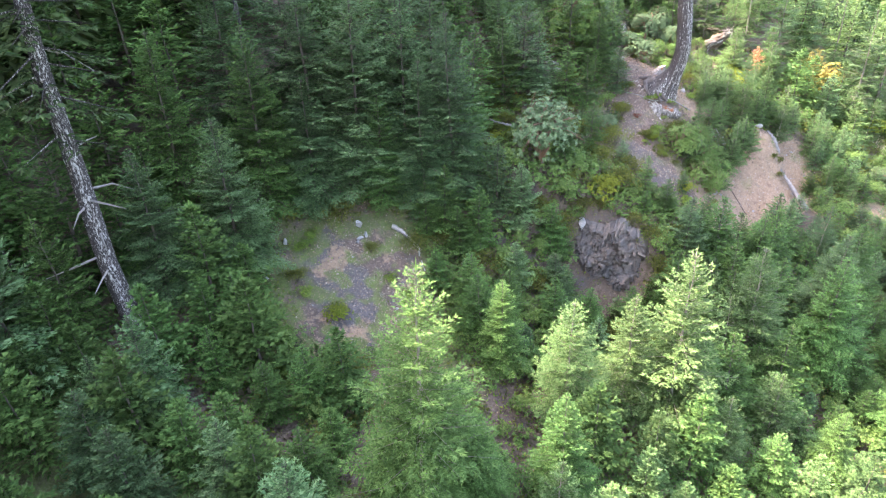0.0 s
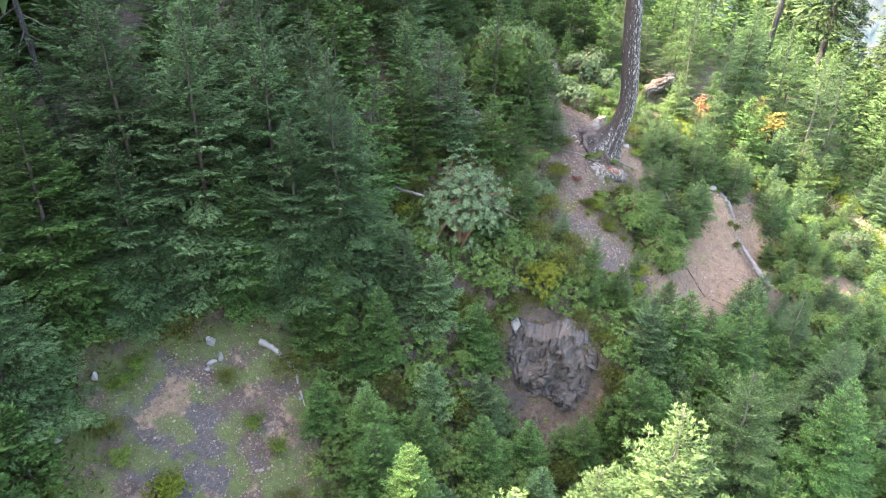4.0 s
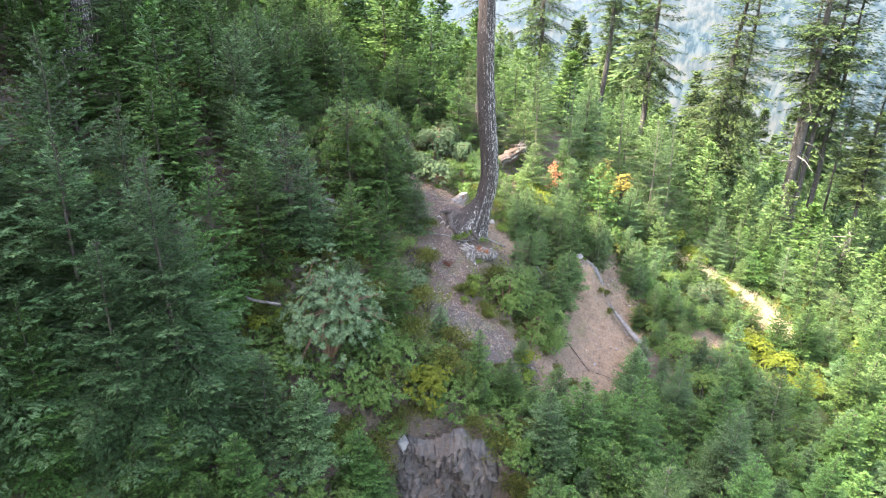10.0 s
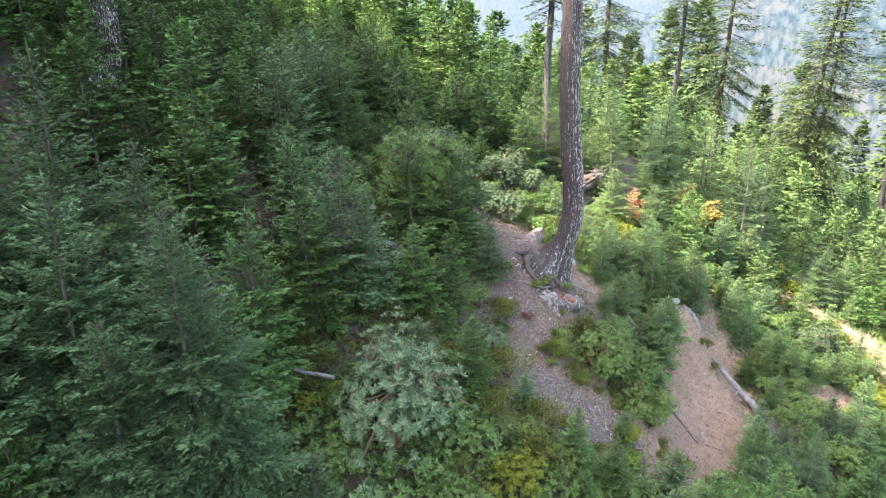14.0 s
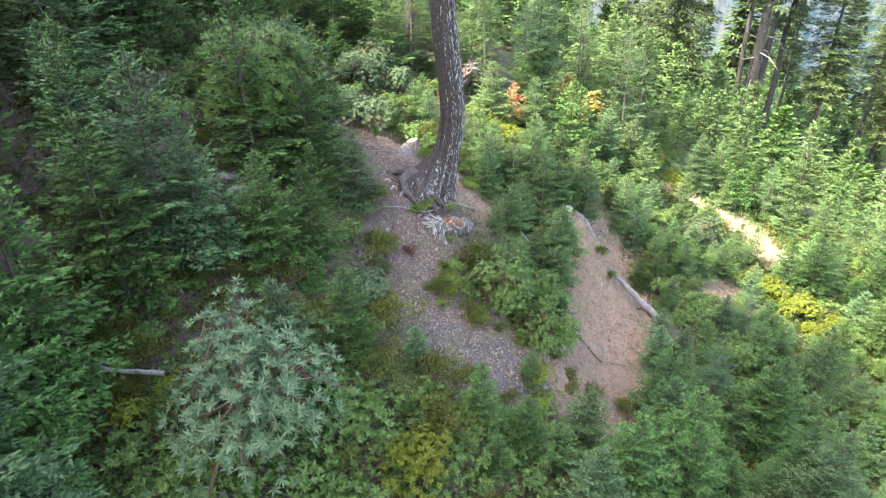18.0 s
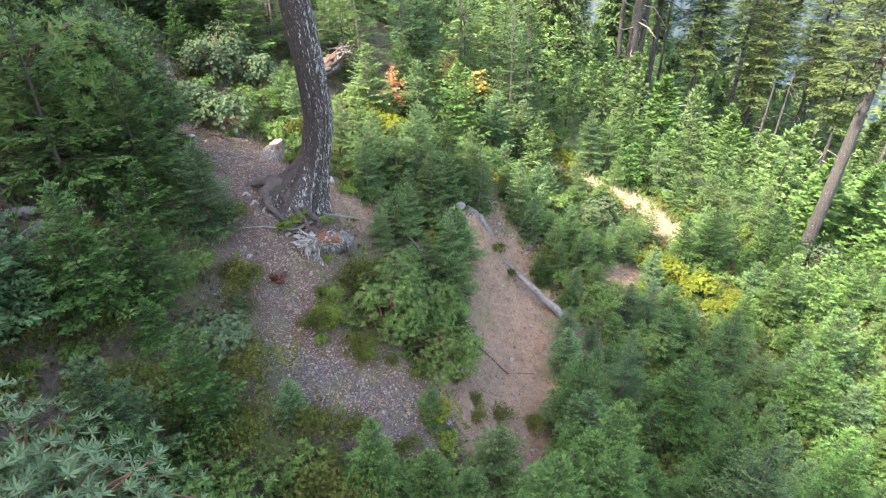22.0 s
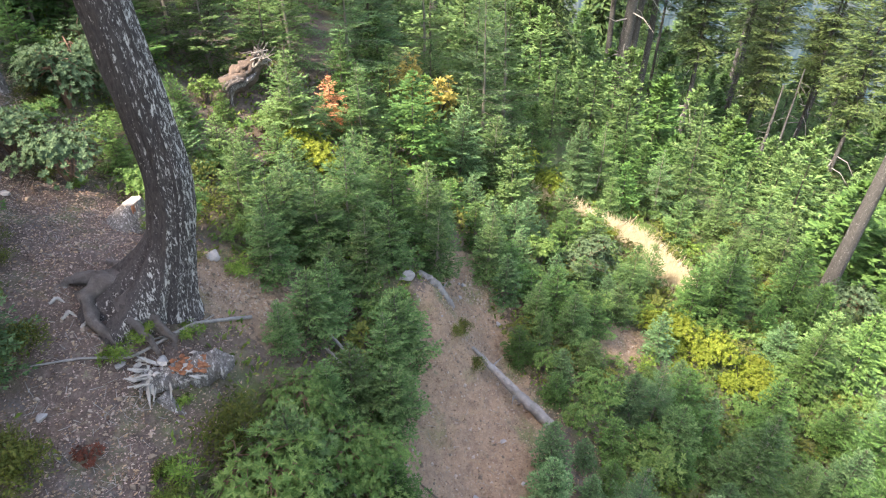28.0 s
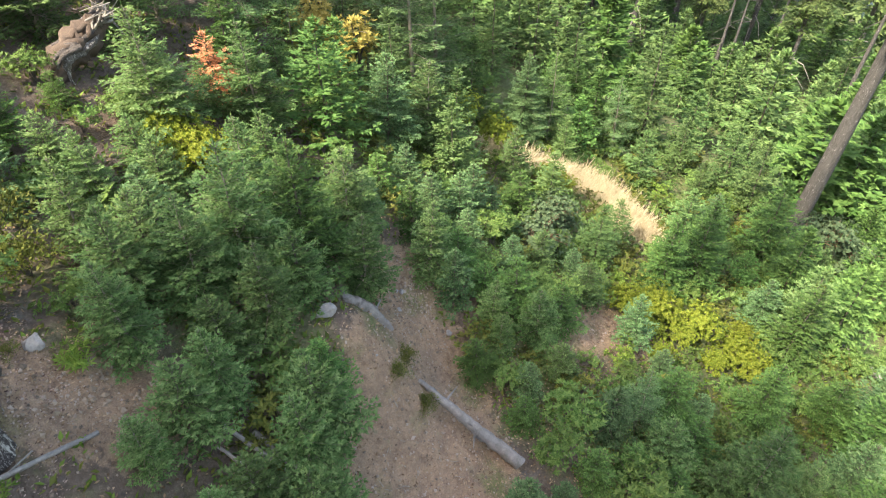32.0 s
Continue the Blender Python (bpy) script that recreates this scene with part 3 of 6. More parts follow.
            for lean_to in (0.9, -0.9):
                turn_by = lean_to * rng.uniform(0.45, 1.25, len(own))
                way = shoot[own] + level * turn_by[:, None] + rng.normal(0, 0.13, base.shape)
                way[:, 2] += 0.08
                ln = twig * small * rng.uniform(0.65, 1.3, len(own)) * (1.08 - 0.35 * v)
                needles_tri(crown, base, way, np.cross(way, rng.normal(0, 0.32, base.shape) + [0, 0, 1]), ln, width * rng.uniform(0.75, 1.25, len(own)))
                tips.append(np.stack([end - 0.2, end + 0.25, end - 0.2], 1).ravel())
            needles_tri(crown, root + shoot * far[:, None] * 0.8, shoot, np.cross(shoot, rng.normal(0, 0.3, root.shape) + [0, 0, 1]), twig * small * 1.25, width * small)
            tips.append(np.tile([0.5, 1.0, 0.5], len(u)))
    if leader:
        q = np.full((5, 1), 1.0) * at(tall * 0.985)
        w = rng.normal(0, 0.45, (5, 3)) + [0, 0, 1.0]
        w[0] = (0, 0, 1)
        blades(crown, q, w, np.cross(w, rng.normal(0, 1, (5, 3))), np.r_[0.16 * spread + 0.12, np.full(4, twig)], width * 0.8)
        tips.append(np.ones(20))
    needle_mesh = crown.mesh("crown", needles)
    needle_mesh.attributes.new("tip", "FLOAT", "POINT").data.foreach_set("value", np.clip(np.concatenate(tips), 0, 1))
    return wood.mesh("trunk", bark_mat, True), needle_mesh


def fir_kind(seed, tall, spread, needles, label, category="tree", name="fir_tree", group="young firs on the slope", bark_mat=None, stubs=0, **more):
    trunk, crown = fir_meshes(seed, tall, spread, needles, bark_mat or BARK_YOUNG, **more)
    ob = thing(name, label, category, group)
    part("trunk", trunk, ob)
    part("crown", crown, ob)
    rng = np.random.default_rng(seed + 900)
    for i in range(stubs):
        # Dead boughs left on the bare part of the trunk.
        t, az, ln = Shape(), rng.uniform(0, 6.28), rng.uniform(0.7, 2.2)
        a = np.array([0.0, 0.0, tall * rng.uniform(0.1, more["bare"] + 0.12)])
        w = np.array([math.cos(az), math.sin(az), rng.uniform(-0.5, 0.15)]) * ln
        tube(t, [a, a + w * 0.55, a + w + [0, 0, rng.uniform(-0.5, 0.3) * ln]], [0.05, 0.035, 0.01], 4)
        part("dead_branch", t.mesh("dead_branch", GREYWOOD), ob, "bleached dead bough")
    ob["tall"] = tall
    return ob


placed = []


def stand(kind, x, y, tall, turn=None, sink=0.06, lean=(0, 0), rng=random):
    """A copy of a plant on the ground, at that height over it."""
    k = tall / kind["tall"]
    wide = k ** 0.85
    turn = rng.uniform(0, 360) if turn is None else turn
    m = pose(x, y, float(on_ground(x, y)) - sink, lean[0] + rng.uniform(-2, 2), lean[1] + rng.uniform(-2, 2), turn) @ Matrix.Diagonal((wide, wide, k, 1))
    placed.append((x, y))
    return copy_thing(kind, m)


def drop(ob):
    """Removes a pattern plant once its copies stand."""
    for o in (*ob.children_recursive, ob):
        bpy.data.objects.remove(o)


FIRS = [fir_kind(10 + i, 3.0, (1.1, 1.25, 1.0)[i], FIR, "young dark green fir on the forest slope", whorls=14, arms=7, fine=0.078, twig=0.1, width=0.05) for i in range(3)]
BLUES = [fir_kind(20 + i, 3.0, (1.0, 1.2)[i], FIR_BLUE, "young blue-green fir with a pointed leader", whorls=14, arms=7, fine=0.078, twig=0.1, width=0.05) for i in range(2)]
FRESH = [fir_kind(30 + i, 3.2, (1.1, 1.3, 1.05)[i], FIR_LIGHT, "sunlit young fir with fresh light green needles", bark_mat=BARK_PALE, whorls=13, arms=7, fine=0.08, twig=0.105, width=0.05) for i in range(3)]
BIGS = [fir_kind(40 + i, 7.5, (2.2, 2.5, 2.1)[i], (FIR_BLUE, FIR_BLUE, FIR)[i], "dense dark green fir, branched to the ground", whorls=24, arms=8, fine=0.102, twig=0.125, width=0.058, droop=0.12) for i in range(3)]
NEAR_BIG = fir_kind(47, 7.5, 2.3, FIR_BLUE, "dense dark green fir with layered fans of needles", whorls=24, arms=8, fine=0.085, twig=0.105, width=0.048, droop=0.14)
LOOSE = [fir_kind(50 + i, 6.5, (1.7, 2.0)[i], (FIR_LIGHT, FIR_BLUE)[i], "open fir with thin upswept boughs and long leader", bark_mat=BARK_PALE, whorls=15, arms=5, fine=0.095, twig=0.12, width=0.045) for i in range(2)]
TALLS = [fir_kind(60 + i, 26.0, (4.5, 4.0, 4.6)[i], FIR_TALL, "tall old fir with drooping boughs and bare lower trunk", group="tall old firs", bark_mat=BARK_TALL, trunk_r=(0.3, 0.28, 0.24)[i], whorls=30, arms=5, fine=0.24, bare=(0.2, 0.34, 0.42)[i], droop=0.42, twig=0.32, width=0.11) for i in range(3)]
SKIRTED = [fir_kind(70, 24.0, 4.0, FIR_TALL, "tall fir with dark drooping boughs down to the ground", group="tall old firs", bark_mat=BARK_TALL, trunk_r=0.3, whorls=40, arms=6, fine=0.24, bare=0.05, droop=0.42, twig=0.32, width=0.12)]
SMALLS = [fir_kind(55 + i, 1.7, (0.75, 0.85, 0.7, 0.8)[i], (FIR, FIR, FIR_BLUE, FIR_LIGHT)[i], "small young fir in the undergrowth", name="fir_sapling", group="fir saplings in the undergrowth", whorls=11, arms=6, fine=0.06, twig=0.078, width=0.04) for i in range(4)]
SUNLIT = [fir_kind(85 + i, 6.0, (1.7, 1.95)[i], FIR_LIGHT, "tall sunlit fir with fresh light green boughs", bark_mat=BARK_PALE, whorls=20, arms=7, fine=0.095, twig=0.12, width=0.048) for i in range(2)]
CENTRE = fir_kind(57, 9.4, 2.7, FIR, "large open fir with spreading green boughs", bark_mat=BARK_PALE, whorls=23, arms=7, fine=0.1, twig=0.125, width=0.05, droop=0.08)
FEATHERY = [fir_kind(65 + i, 22.0, (4.3, 3.9)[i], FIR_FEATHER, "tall fir with light green feathery boughs", group="tall old firs", bark_mat=BARK_TALL, trunk_r=(0.26, 0.2)[i], whorls=32, arms=6, fine=0.23, bare=(0.12, 0.3)[i], droop=0.3, twig=0.32, width=0.12, stubs=8) for i in range(2)]
LEANING = fir_kind(68, 25.0, 3.8, FIR_FEATHER, "tall leaning fir with bare lower trunk", group="tall old firs", bark_mat=BARK_TALL, trunk_r=0.36, whorls=24, arms=5, fine=0.23, bare=0.4, droop=0.4, twig=0.32, width=0.11)
GIANT = fir_kind(67, 30.0, 5.6, FIR_TALL, "great fir with thick bare trunk and pale dead branches", group="tall old firs", bark_mat=BARK_TALL, trunk_r=0.46, whorls=26, arms=5, fine=0.26, bare=0.36, droop=0.42, twig=0.34, width=0.13, stubs=18)
LICHENED = fir_kind(63, 24.0, 3.0, FIR_TALL, "tall leaning fir with a pale lichen-spotted trunk", group="tall old firs", bark_mat=BARK, trunk_r=0.33, whorls=20, arms=5, fine=0.2, bare=0.29, droop=0.42, twig=0.26, width=0.1, stubs=10)


def shrub_kind(seed, name, label, tall, wide, leaf_mat, bark_mat, stems, clumps, leaves, length, width, rosette=True, low=False, category="shrub", group="shrubs on the slope", twigs=60):
    """A broadleaf shrub: forked stems, with rosettes or sprays of leaves at the ends of the twigs."""
    rng = np.random.default_rng(seed)
    crown, wood = Shape(), Shape()
    ends, tips = [], []
    for i in range(stems):
        az, tip = rng.uniform(0, 2 * np.pi), rng.uniform(0.25, 0.75)
        top = np.array([np.cos(az) * wide * tip * 0.5, np.sin(az) * wide * tip * 0.5, tall * rng.uniform(0.45, 0.68)])
        mid = top * [0.35, 0.35, 0.5] + rng.normal(0, 0.05 * tall, 3) * [1, 1, 0.4]
        first = wood.n
        tube(wood, [(0, 0, 0), mid, top], [0.022 * tall, 0.015 * tall, 0.006 * tall], 5, cap=False)
        if i:
            wood.f.append(np.array([[0, first, first + 1]]))
        ends.append(top)
        tips.append(first + 10)
    ends = np.array(ends)
    # The crown billows: clumps lie in shells round several centres.
    lobes = rng.normal(0, 1, (max(6, stems * 2), 3))
    lobes /= np.linalg.norm(lobes, axis=1)[:, None]
    lobes *= rng.uniform(0.35, 0.72, (len(lobes), 1))
    lobes[:, 2] = abs(lobes[:, 2]) * 1.1 - (0.35 if low else 0.05)
    own = rng.integers(len(lobes), size=clumps)
    d = rng.normal(0, 1, (clumps, 3))
    d[:, 2] = d[:, 2] * 0.8 + 0.35
    d /= np.linalg.norm(d, axis=1)[:, None]
    size = rng.uniform(0.28, 0.5, len(lobes))
    c = (lobes[own] + d * (size[own] * rng.uniform(0.3, 1.05, clumps) ** 0.5)[:, None]) * [wide, wide, tall * 0.55] + [0, 0, tall * 0.46]
    c[:, 2] = np.maximum(c[:, 2], 0.05 * tall)
    for q in c[:: max(1, clumps // twigs)]:
        k = np.argmin(np.linalg.norm(ends - q, axis=1))
        e = ends[k]
        wood.f.append(np.array([[tips[k], wood.n, wood.n + 1]]))
        tube(wood, [e, (e + q) / 2 + rng.normal(0, 0.04, 3), q], [0.008 * tall, 0.006 * tall, 0.003 * tall], 3, cap=False)
    outward = c - [0, 0, tall * 0.35]
    outward /= np.linalg.norm(outward, axis=1)[:, None]
    outward = outward + [0, 0, 0.6]
    base = np.repeat(c, leaves, 0)
    n = len(base)
    if rosette:
        spin = np.tile(np.linspace(0, 2 * np.pi, leaves, endpoint=False), clumps) + np.repeat(rng.uniform(0, 6, clumps), leaves)
        o = np.repeat(outward / np.linalg.norm(outward, axis=1)[:, None], leaves, 0)
        a = np.cross(o, [0.3, 1, 0.1])
        a /= np.linalg.norm(a, axis=1)[:, None]
        b = np.cross(o, a)
        way = a * np.cos(spin)[:, None] + b * np.sin(spin)[:, None] + o * rng.uniform(0.1, 0.8, (n, 1)) + rng.normal(0, 0.12, (n, 3))
        side = np.cross(o, way)
    else:
        base = base + rng.normal(0, length * 0.9, (n, 3))
        way = np.repeat(outward, leaves, 0) * 0.6 + rng.normal(0, 0.8, (n, 3))
        side = np.cross(way, rng.normal(0, 0.6, (n, 3)) + [0, 0, 1])
    blades(crown, base, way, side, length * rng.uniform(0.7, 1.25, n), width * rng.uniform(0.75, 1.2, n), 0.15)
    ob = thing(name, label, category, group)
    part("trunk", wood.mesh("trunk", bark_mat, True), ob)
    part("crown", crown.mesh("crown", leaf_mat), ob)
    ob["tall"] = tall
    return ob


MADRONES = [shrub_kind(90 + i, "madrone", "silvery green madrone with reddish stems and long leaves", 4.2, 2.0, MADRONE, BARK_RED, 9, 800, 10, 0.15, 0.04, low=True, category="tree", group="madrones", twigs=90) for i in range(2)]
SMALL_MADRONE = shrub_kind(93, "madrone", "bushy green madrone above the slide", 2.0, 1.25, TANOAK, BARK_RED, 7, 640, 8, 0.1, 0.034, low=True, category="tree", group="madrones")
BUSHY = shrub_kind(94, "madrone", "rounded grey-green madrone on the bank", 2.4, 1.2, MANZANITA, BARK_RED, 7, 950, 8, 0.085, 0.034, low=True, category="tree", group="madrones", twigs=20)
MANZ = [shrub_kind(95 + i, "manzanita", "rounded grey-green manzanita bush", 1.2, 0.95, MANZANITA, BARK_RED, 6, 420, 8, 0.075, 0.036) for i in range(2)]
OAKS = [shrub_kind(100 + i, "oak_shrub", "leafy dark green oak shrub", 1.6, 0.95, TANOAK, BARK_YOUNG, 6, 180, 6, 0.13, 0.055, twigs=25) for i in range(3)]
YELLOWS = [shrub_kind(110 + i, "yellow_shrub", "yellow-green leafy bush on the slope", 1.1, 0.9, YELLOW, BARK_YOUNG, 7, 360, 7, 0.085, 0.042) for i in range(2)]
GOLDS = [shrub_kind(115, "golden_shrub", "golden yellow autumn bush among the firs", 2.4, 1.1, GOLD, BARK_YOUNG, 7, 480, 8, 0.12, 0.05, low=True)]
OLIVES = [shrub_kind(118 + i, "low_shrub", "low olive green huckleberry bush", 0.8, 0.75, OLIVE, BARK_YOUNG, 6, 190, 7, 0.066, 0.034, rosette=False, twigs=15) for i in range(2)]
RUSTY = [fir_kind(126 + i, 1.5, (0.75, 0.7)[i], RUST, "small dead fir with rust-orange needles", whorls=(8, 7)[i], arms=6, fine=0.06, twig=0.09, width=0.04, droop=0.1) for i in range(2)]
HERBS = [shrub_kind(122, "fern_clump", "bright green herb clump on bare soil", 0.4, 0.35, HERB, BARK_YOUNG, 4, 60, 6, 0.09, 0.025, twigs=10)]
REDS = [shrub_kind(124, "red_shrub", "small dark red shrub beside the trail", 0.4, 0.4, RED, BARK_YOUNG, 5, 90, 6, 0.06, 0.03)]
PATTERNS = [NEAR_BIG, GIANT, LEANING] + FEATHERY + SUNLIT + [CENTRE, LICHENED] + SMALLS + FIRS + BLUES + FRESH + BIGS + LOOSE + TALLS + SKIRTED + RUSTY + MADRONES + [SMALL_MADRONE, BUSHY] + MANZ + OAKS + YELLOWS + GOLDS + OLIVES + HERBS + REDS

# The madrone over the trail, and other plants that stand out.
stand(MADRONES[0], -4.8, -7.4, 4.0, 20)
stand(OAKS[0], -3.6, -8.2, 1.3)
stand(OAKS[1], -5.9, -8.4, 1.4)
stand(OLIVES[0], -4.3, -8.9, 0.9)
for x, y, tall in ((-2.6, -8.05, 0.8), (-1.9, -7.8, 0.7), (-0.4, -7.9, 0.8), (0.5, -8.2, 0.9), (0.9, -8.9, 0.9), (-3.2, -8.7, 1.0), (1.0, -9.3, 1.1), (-3.3, -9.0, 0.9)):
    stand(OLIVES[int(10 * x) % 2], x, y, tall)
for x, y, tall in ((-2.9, -10.4, 1.7), (-0.5, -10.7, 1.5), (0.9, -10.0, 1.9), (-1.7, -10.9, 1.4), (-3.3, -9.4, 1.6)):
    stand(SMALLS[int(10 * x) % 4], x, y, tall)
for x, y, tall in ((-3.4, -8.2, 1.0), (-3.1, -9.6, 1.1), (0.9, -8.4, 1.0), (1.2, -9.6, 1.2), (-2.4, -10.7, 1.1), (0.0, -11.0, 1.0), (-1.3, -11.3, 1.0), (-4.2, -9.2, 1.2), (-4.4, -10.2, 1.1), (0.7, -10.6, 0.9), (-3.4, -10.6, 1.2)):
    stand(OAKS[int(-10 * x) % 3], x, y, tall)
stand(YELLOWS[1], -10.4, -17.2, 0.8)
for n in range(40):
    # Low growth round the rim of the clearing.
    x, y = random.Random(n).uniform(-14.5, -6.5), random.Random(n + 50).uniform(-20.5, -11.5)
    if -0.5 < segment_distance(x, y, CLEARING) < 0.5:
        stand((OLIVES + HERBS + OAKS)[n % 6], x, y, 0.4 + 0.02 * n)
for x, y, tall in ((-11.2, -18.9, 1.1), (-9.7, -18.7, 1.0), (-8.4, -18.2, 0.9), (-10.6, -19.6, 1.2), (-12.2, -18.4, 0.9), (-7.8, -17.2, 0.8), (-11.9, -19.6, 1.3)):
    stand(OAKS[int(10 * x) % 3], x, y, tall)
stand(FIRS[0], -2.9, -4.5, 2.5, 0)
stand(SMALL_MADRONE, 1.1, -2.0, 2.1, 40)
stand(SMALL_MADRONE, -5.04, 2.56, 4.1, 10)
stand(SMALL_MADRONE, -4.0, 3.6, 2.9, 70)
stand(SMALL_MADRONE, 2.2, -2.9, 1.6, 140)
stand(FRESH[0], 1.6, -4.4, 1.1, 0)
stand(MANZ[0], -2.3, -3.0, 1.2, 0)
stand(MANZ[1], -1.3, 5.6, 1.5, 0)
stand(MANZ[0], -2.3, 6.3, 1.3, 90)
stand(YELLOWS[0], -1.7, -7.2, 1.3, 0)
stand(OLIVES[0], -1.0, -5.1, 1.0, 0)
stand(OLIVES[1], -1.7, -1.6, 0.8, 0)
stand(REDS[0], -1.0, -1.2, 0.24, 0)
for x, y, tall in ((2.2, 9.5, 0.9), (3.9, 9.7, 1.1), (3.2, 9.3, 0.7), (4.4, 10.4, 1.3), (1.9, 10.2, 0.9)):
    stand((SMALLS + OAKS)[int(10 * x) % 7], x, y, tall)
stand(RUSTY[0], 5.5, 10.6, 1.65, 0)
stand(RUSTY[1], 5.95, 10.4, 1.1, 100)
for x, y, tall in ((5.1, 9.8, 1.5), (5.8, 9.5, 1.2), (6.5, 10.0, 1.7)):
    stand(FRESH[int(10 * x) % 3], x, y, tall)
stand(GOLDS[0], 10.3, 13.3, 3.0, 0)
stand(GOLDS[0], 9.4, 14.4, 2.6, 80)
for x, y, tall in ((14.3, 3.6, 1.0), (14.9, 3.4, 1.2), (15.5, 3.0, 0.9), (15.2, 2.2, 0.8), (16.0, 2.3, 1.2), (16.7, 1.5, 0.9), (16.5, 0.7, 1.1), (15.6, 1.3, 0.7), (14.4, 2.7, 0.6), (17.3, 1.9, 0.8), (14.0, 2.0, 0.5), (14.8, 12.0, 1.3), (13.7, 12.7, 1.4), (15.6, 12.2, 0.9), (16.1, 10.2, 1.0), (16.7, 9.9, 0.8), (4.3, 7.9, 1.2), (3.9, 8.6, 1.0), (4.9, 8.1, 0.8)):
    stand(YELLOWS[int(10 * x) % 2], x, y, tall)
for x, y, tall in ((-3.9, 6.6, 2.3), (-4.4, 7.8, 2.7), (-1.4, 8.7, 2.2), (-0.9, 9.7, 2.4), (-4.1, 9.4, 2.2), (0.2, 9.2, 1.8)):
    stand(BUSHY, x, y, tall)
for x, y, tall in ((-1.9, 7.5, 1.0), (-3.9, 5.4, 1.1), (-0.6, 7.2, 1.1), (-1.7, 10.2, 1.2), (-3.4, 10.4, 1.1)):
    stand(OAKS[int(10 * x) % 3], x, y, tall)
for x, y, tall in ((-0.4, 6.3, 1.4), (0.6, 7.4, 1.8), (-2.2, 9.9, 2.0), (1.0, 8.3, 1.7), (-4.6, 5.0, 2.2)):
    stand(FIRS[int(10 * x) % 3], x, y, tall)
stand(FRESH[1], 2.2, 12.0, 3.6, 40)
for x, y, tall in ((13.9, 7.2, 1.5), (12.7, 6.3, 1.3), (14.8, 7.6, 1.0), (25.0, 4.2, 2.2), (26.5, 3.3, 1.8)):
    stand(MANZ[int(x) % 2], x, y, tall)
rng = random.Random(87)
for n in range(70):
    x, y = rng.uniform(-9.0, -4.2), rng.uniform(-7.2, -2.6)
    if math.hypot(x + 4.8, y + 7.4) > 1.5:
        stand(rng.choice(OLIVES + YELLOWS[:1] + OLIVES + HERBS + OAKS[:1]), x, y, rng.uniform(0.35, 0.75), rng=rng)
for x, y, tall in ((-11.0, -8.6, 1.6), (-11.5, -8.3, 1.2), (-10.6, -8.1, 1.1)):
    stand(YELLOWS[int(-10 * x) % 2], x, y, tall)
# Small plants creeping in on the trail from both sides.
rng = random.Random(61)
for (ax, ay, aw), (bx, by, bw) in zip(TRAIL, TRAIL[1:]):
    for n in range(7):
        f, side = rng.random(), rng.choice((-1, 1))
        long = math.hypot(bx - ax, by - ay)
        off = side * (aw + f * (bw - aw) + rng.uniform(0.1, 0.45))
        x, y = ax + f * (bx - ax) - (by - ay) / long * off, ay + f * (by - ay) + (bx - ax) / long * off
        if math.hypot(x - 0.2, y - 1.4) > 1.3:
            stand(rng.choice(HERBS + OLIVES + OLIVES), x, y, rng.uniform(0.2, 0.5), rng=rng)

for x, y, tall in ((8.9, 1.3, 1.0), (9.1, 2.3, 0.9), (9.1, 0.3, 1.1), (8.6, -0.6, 1.0), (8.2, -1.5, 1.1), (7.6, -2.3, 1.2), (9.4, 1.9, 1.2), (9.6, -0.4, 1.3), (7.2, -3.2, 1.3), (9.9, 0.9, 1.4), (10.3, -1.2, 1.6), (9.0, -2.2, 1.5)):
    stand((SMALLS[:3] + OAKS[:1])[int(10 * x) % 4], x, y, tall)
for x, y, tall in ((2.5, -1.1, 1.9), (3.0, -2.1, 1.5), (1.9, -0.3, 1.5), (3.3, -0.7, 1.4)):
    stand(SMALL_MADRONE, x, y, tall)
for x, y, tall in ((3.5, -1.5, 1.5), (4.0, 0.2, 1.9), (4.6, 1.4, 2.2), (4.9, 2.1, 1.3), (3.2, 0.4, 1.8), (4.6, 1.9, 1.5), (2.7, 1.6, 1.7)):
    stand((SMALLS + SMALLS[3:] * 3)[int(10 * x) % 7], x, y, tall)

# Young firs between the great trunk and the slide, and beyond them.
for x, y, tall in ((2.0, 5.3, 2.0), (2.3, 2.9, 1.9), (3.5, 4.0, 2.3), (4.4, 4.7, 2.9), (6.9, 5.8, 2.6), (3.3, 2.1, 1.8), (4.4, 3.2, 2.0), (2.1, 1.1, 1.3), (2.4, 6.8, 1.6), (5.7, 4.9, 3.1), (6.6, 4.4, 2.3), (4.2, 1.0, 2.3), (3.9, 0.4, 1.5), (2.7, 0.2, 1.4), (5.0, 6.2, 2.6), (8.6, 5.2, 2.2)):
    stand((FRESH + FRESH + FIRS[:2])[int(7 * x + 3 * y) % 8], x, y, tall)
for x, y, tall in ((4.0, 8.9, 2.9), (6.2, 9.6, 2.8), (9.5, 3.7, 1.7), (10.5, 3.1, 1.8), (9.4, 3.1, 1.3), (11.3, 10.5, 3.0)):
    stand(FRESH[int(7 * x) % 3], x, y, tall)
for x, y, tall in ((1.2, 12.6, 4.6), (4.9, 13.6, 5.5), (7.0, 14.0, 5.5), (8.6, 17.0, 6.0), (12.3, 13.3, 6.8), (13.8, 14.5, 7.2), (11.2, 17.0, 6.6), (16.6, 12.7, 3.6), (18.1, 12.9, 4.0), (21.4, 12.3, 3.6)):
    stand((BIGS + LOOSE)[int(5 * x + y) % 5], x, y, tall)

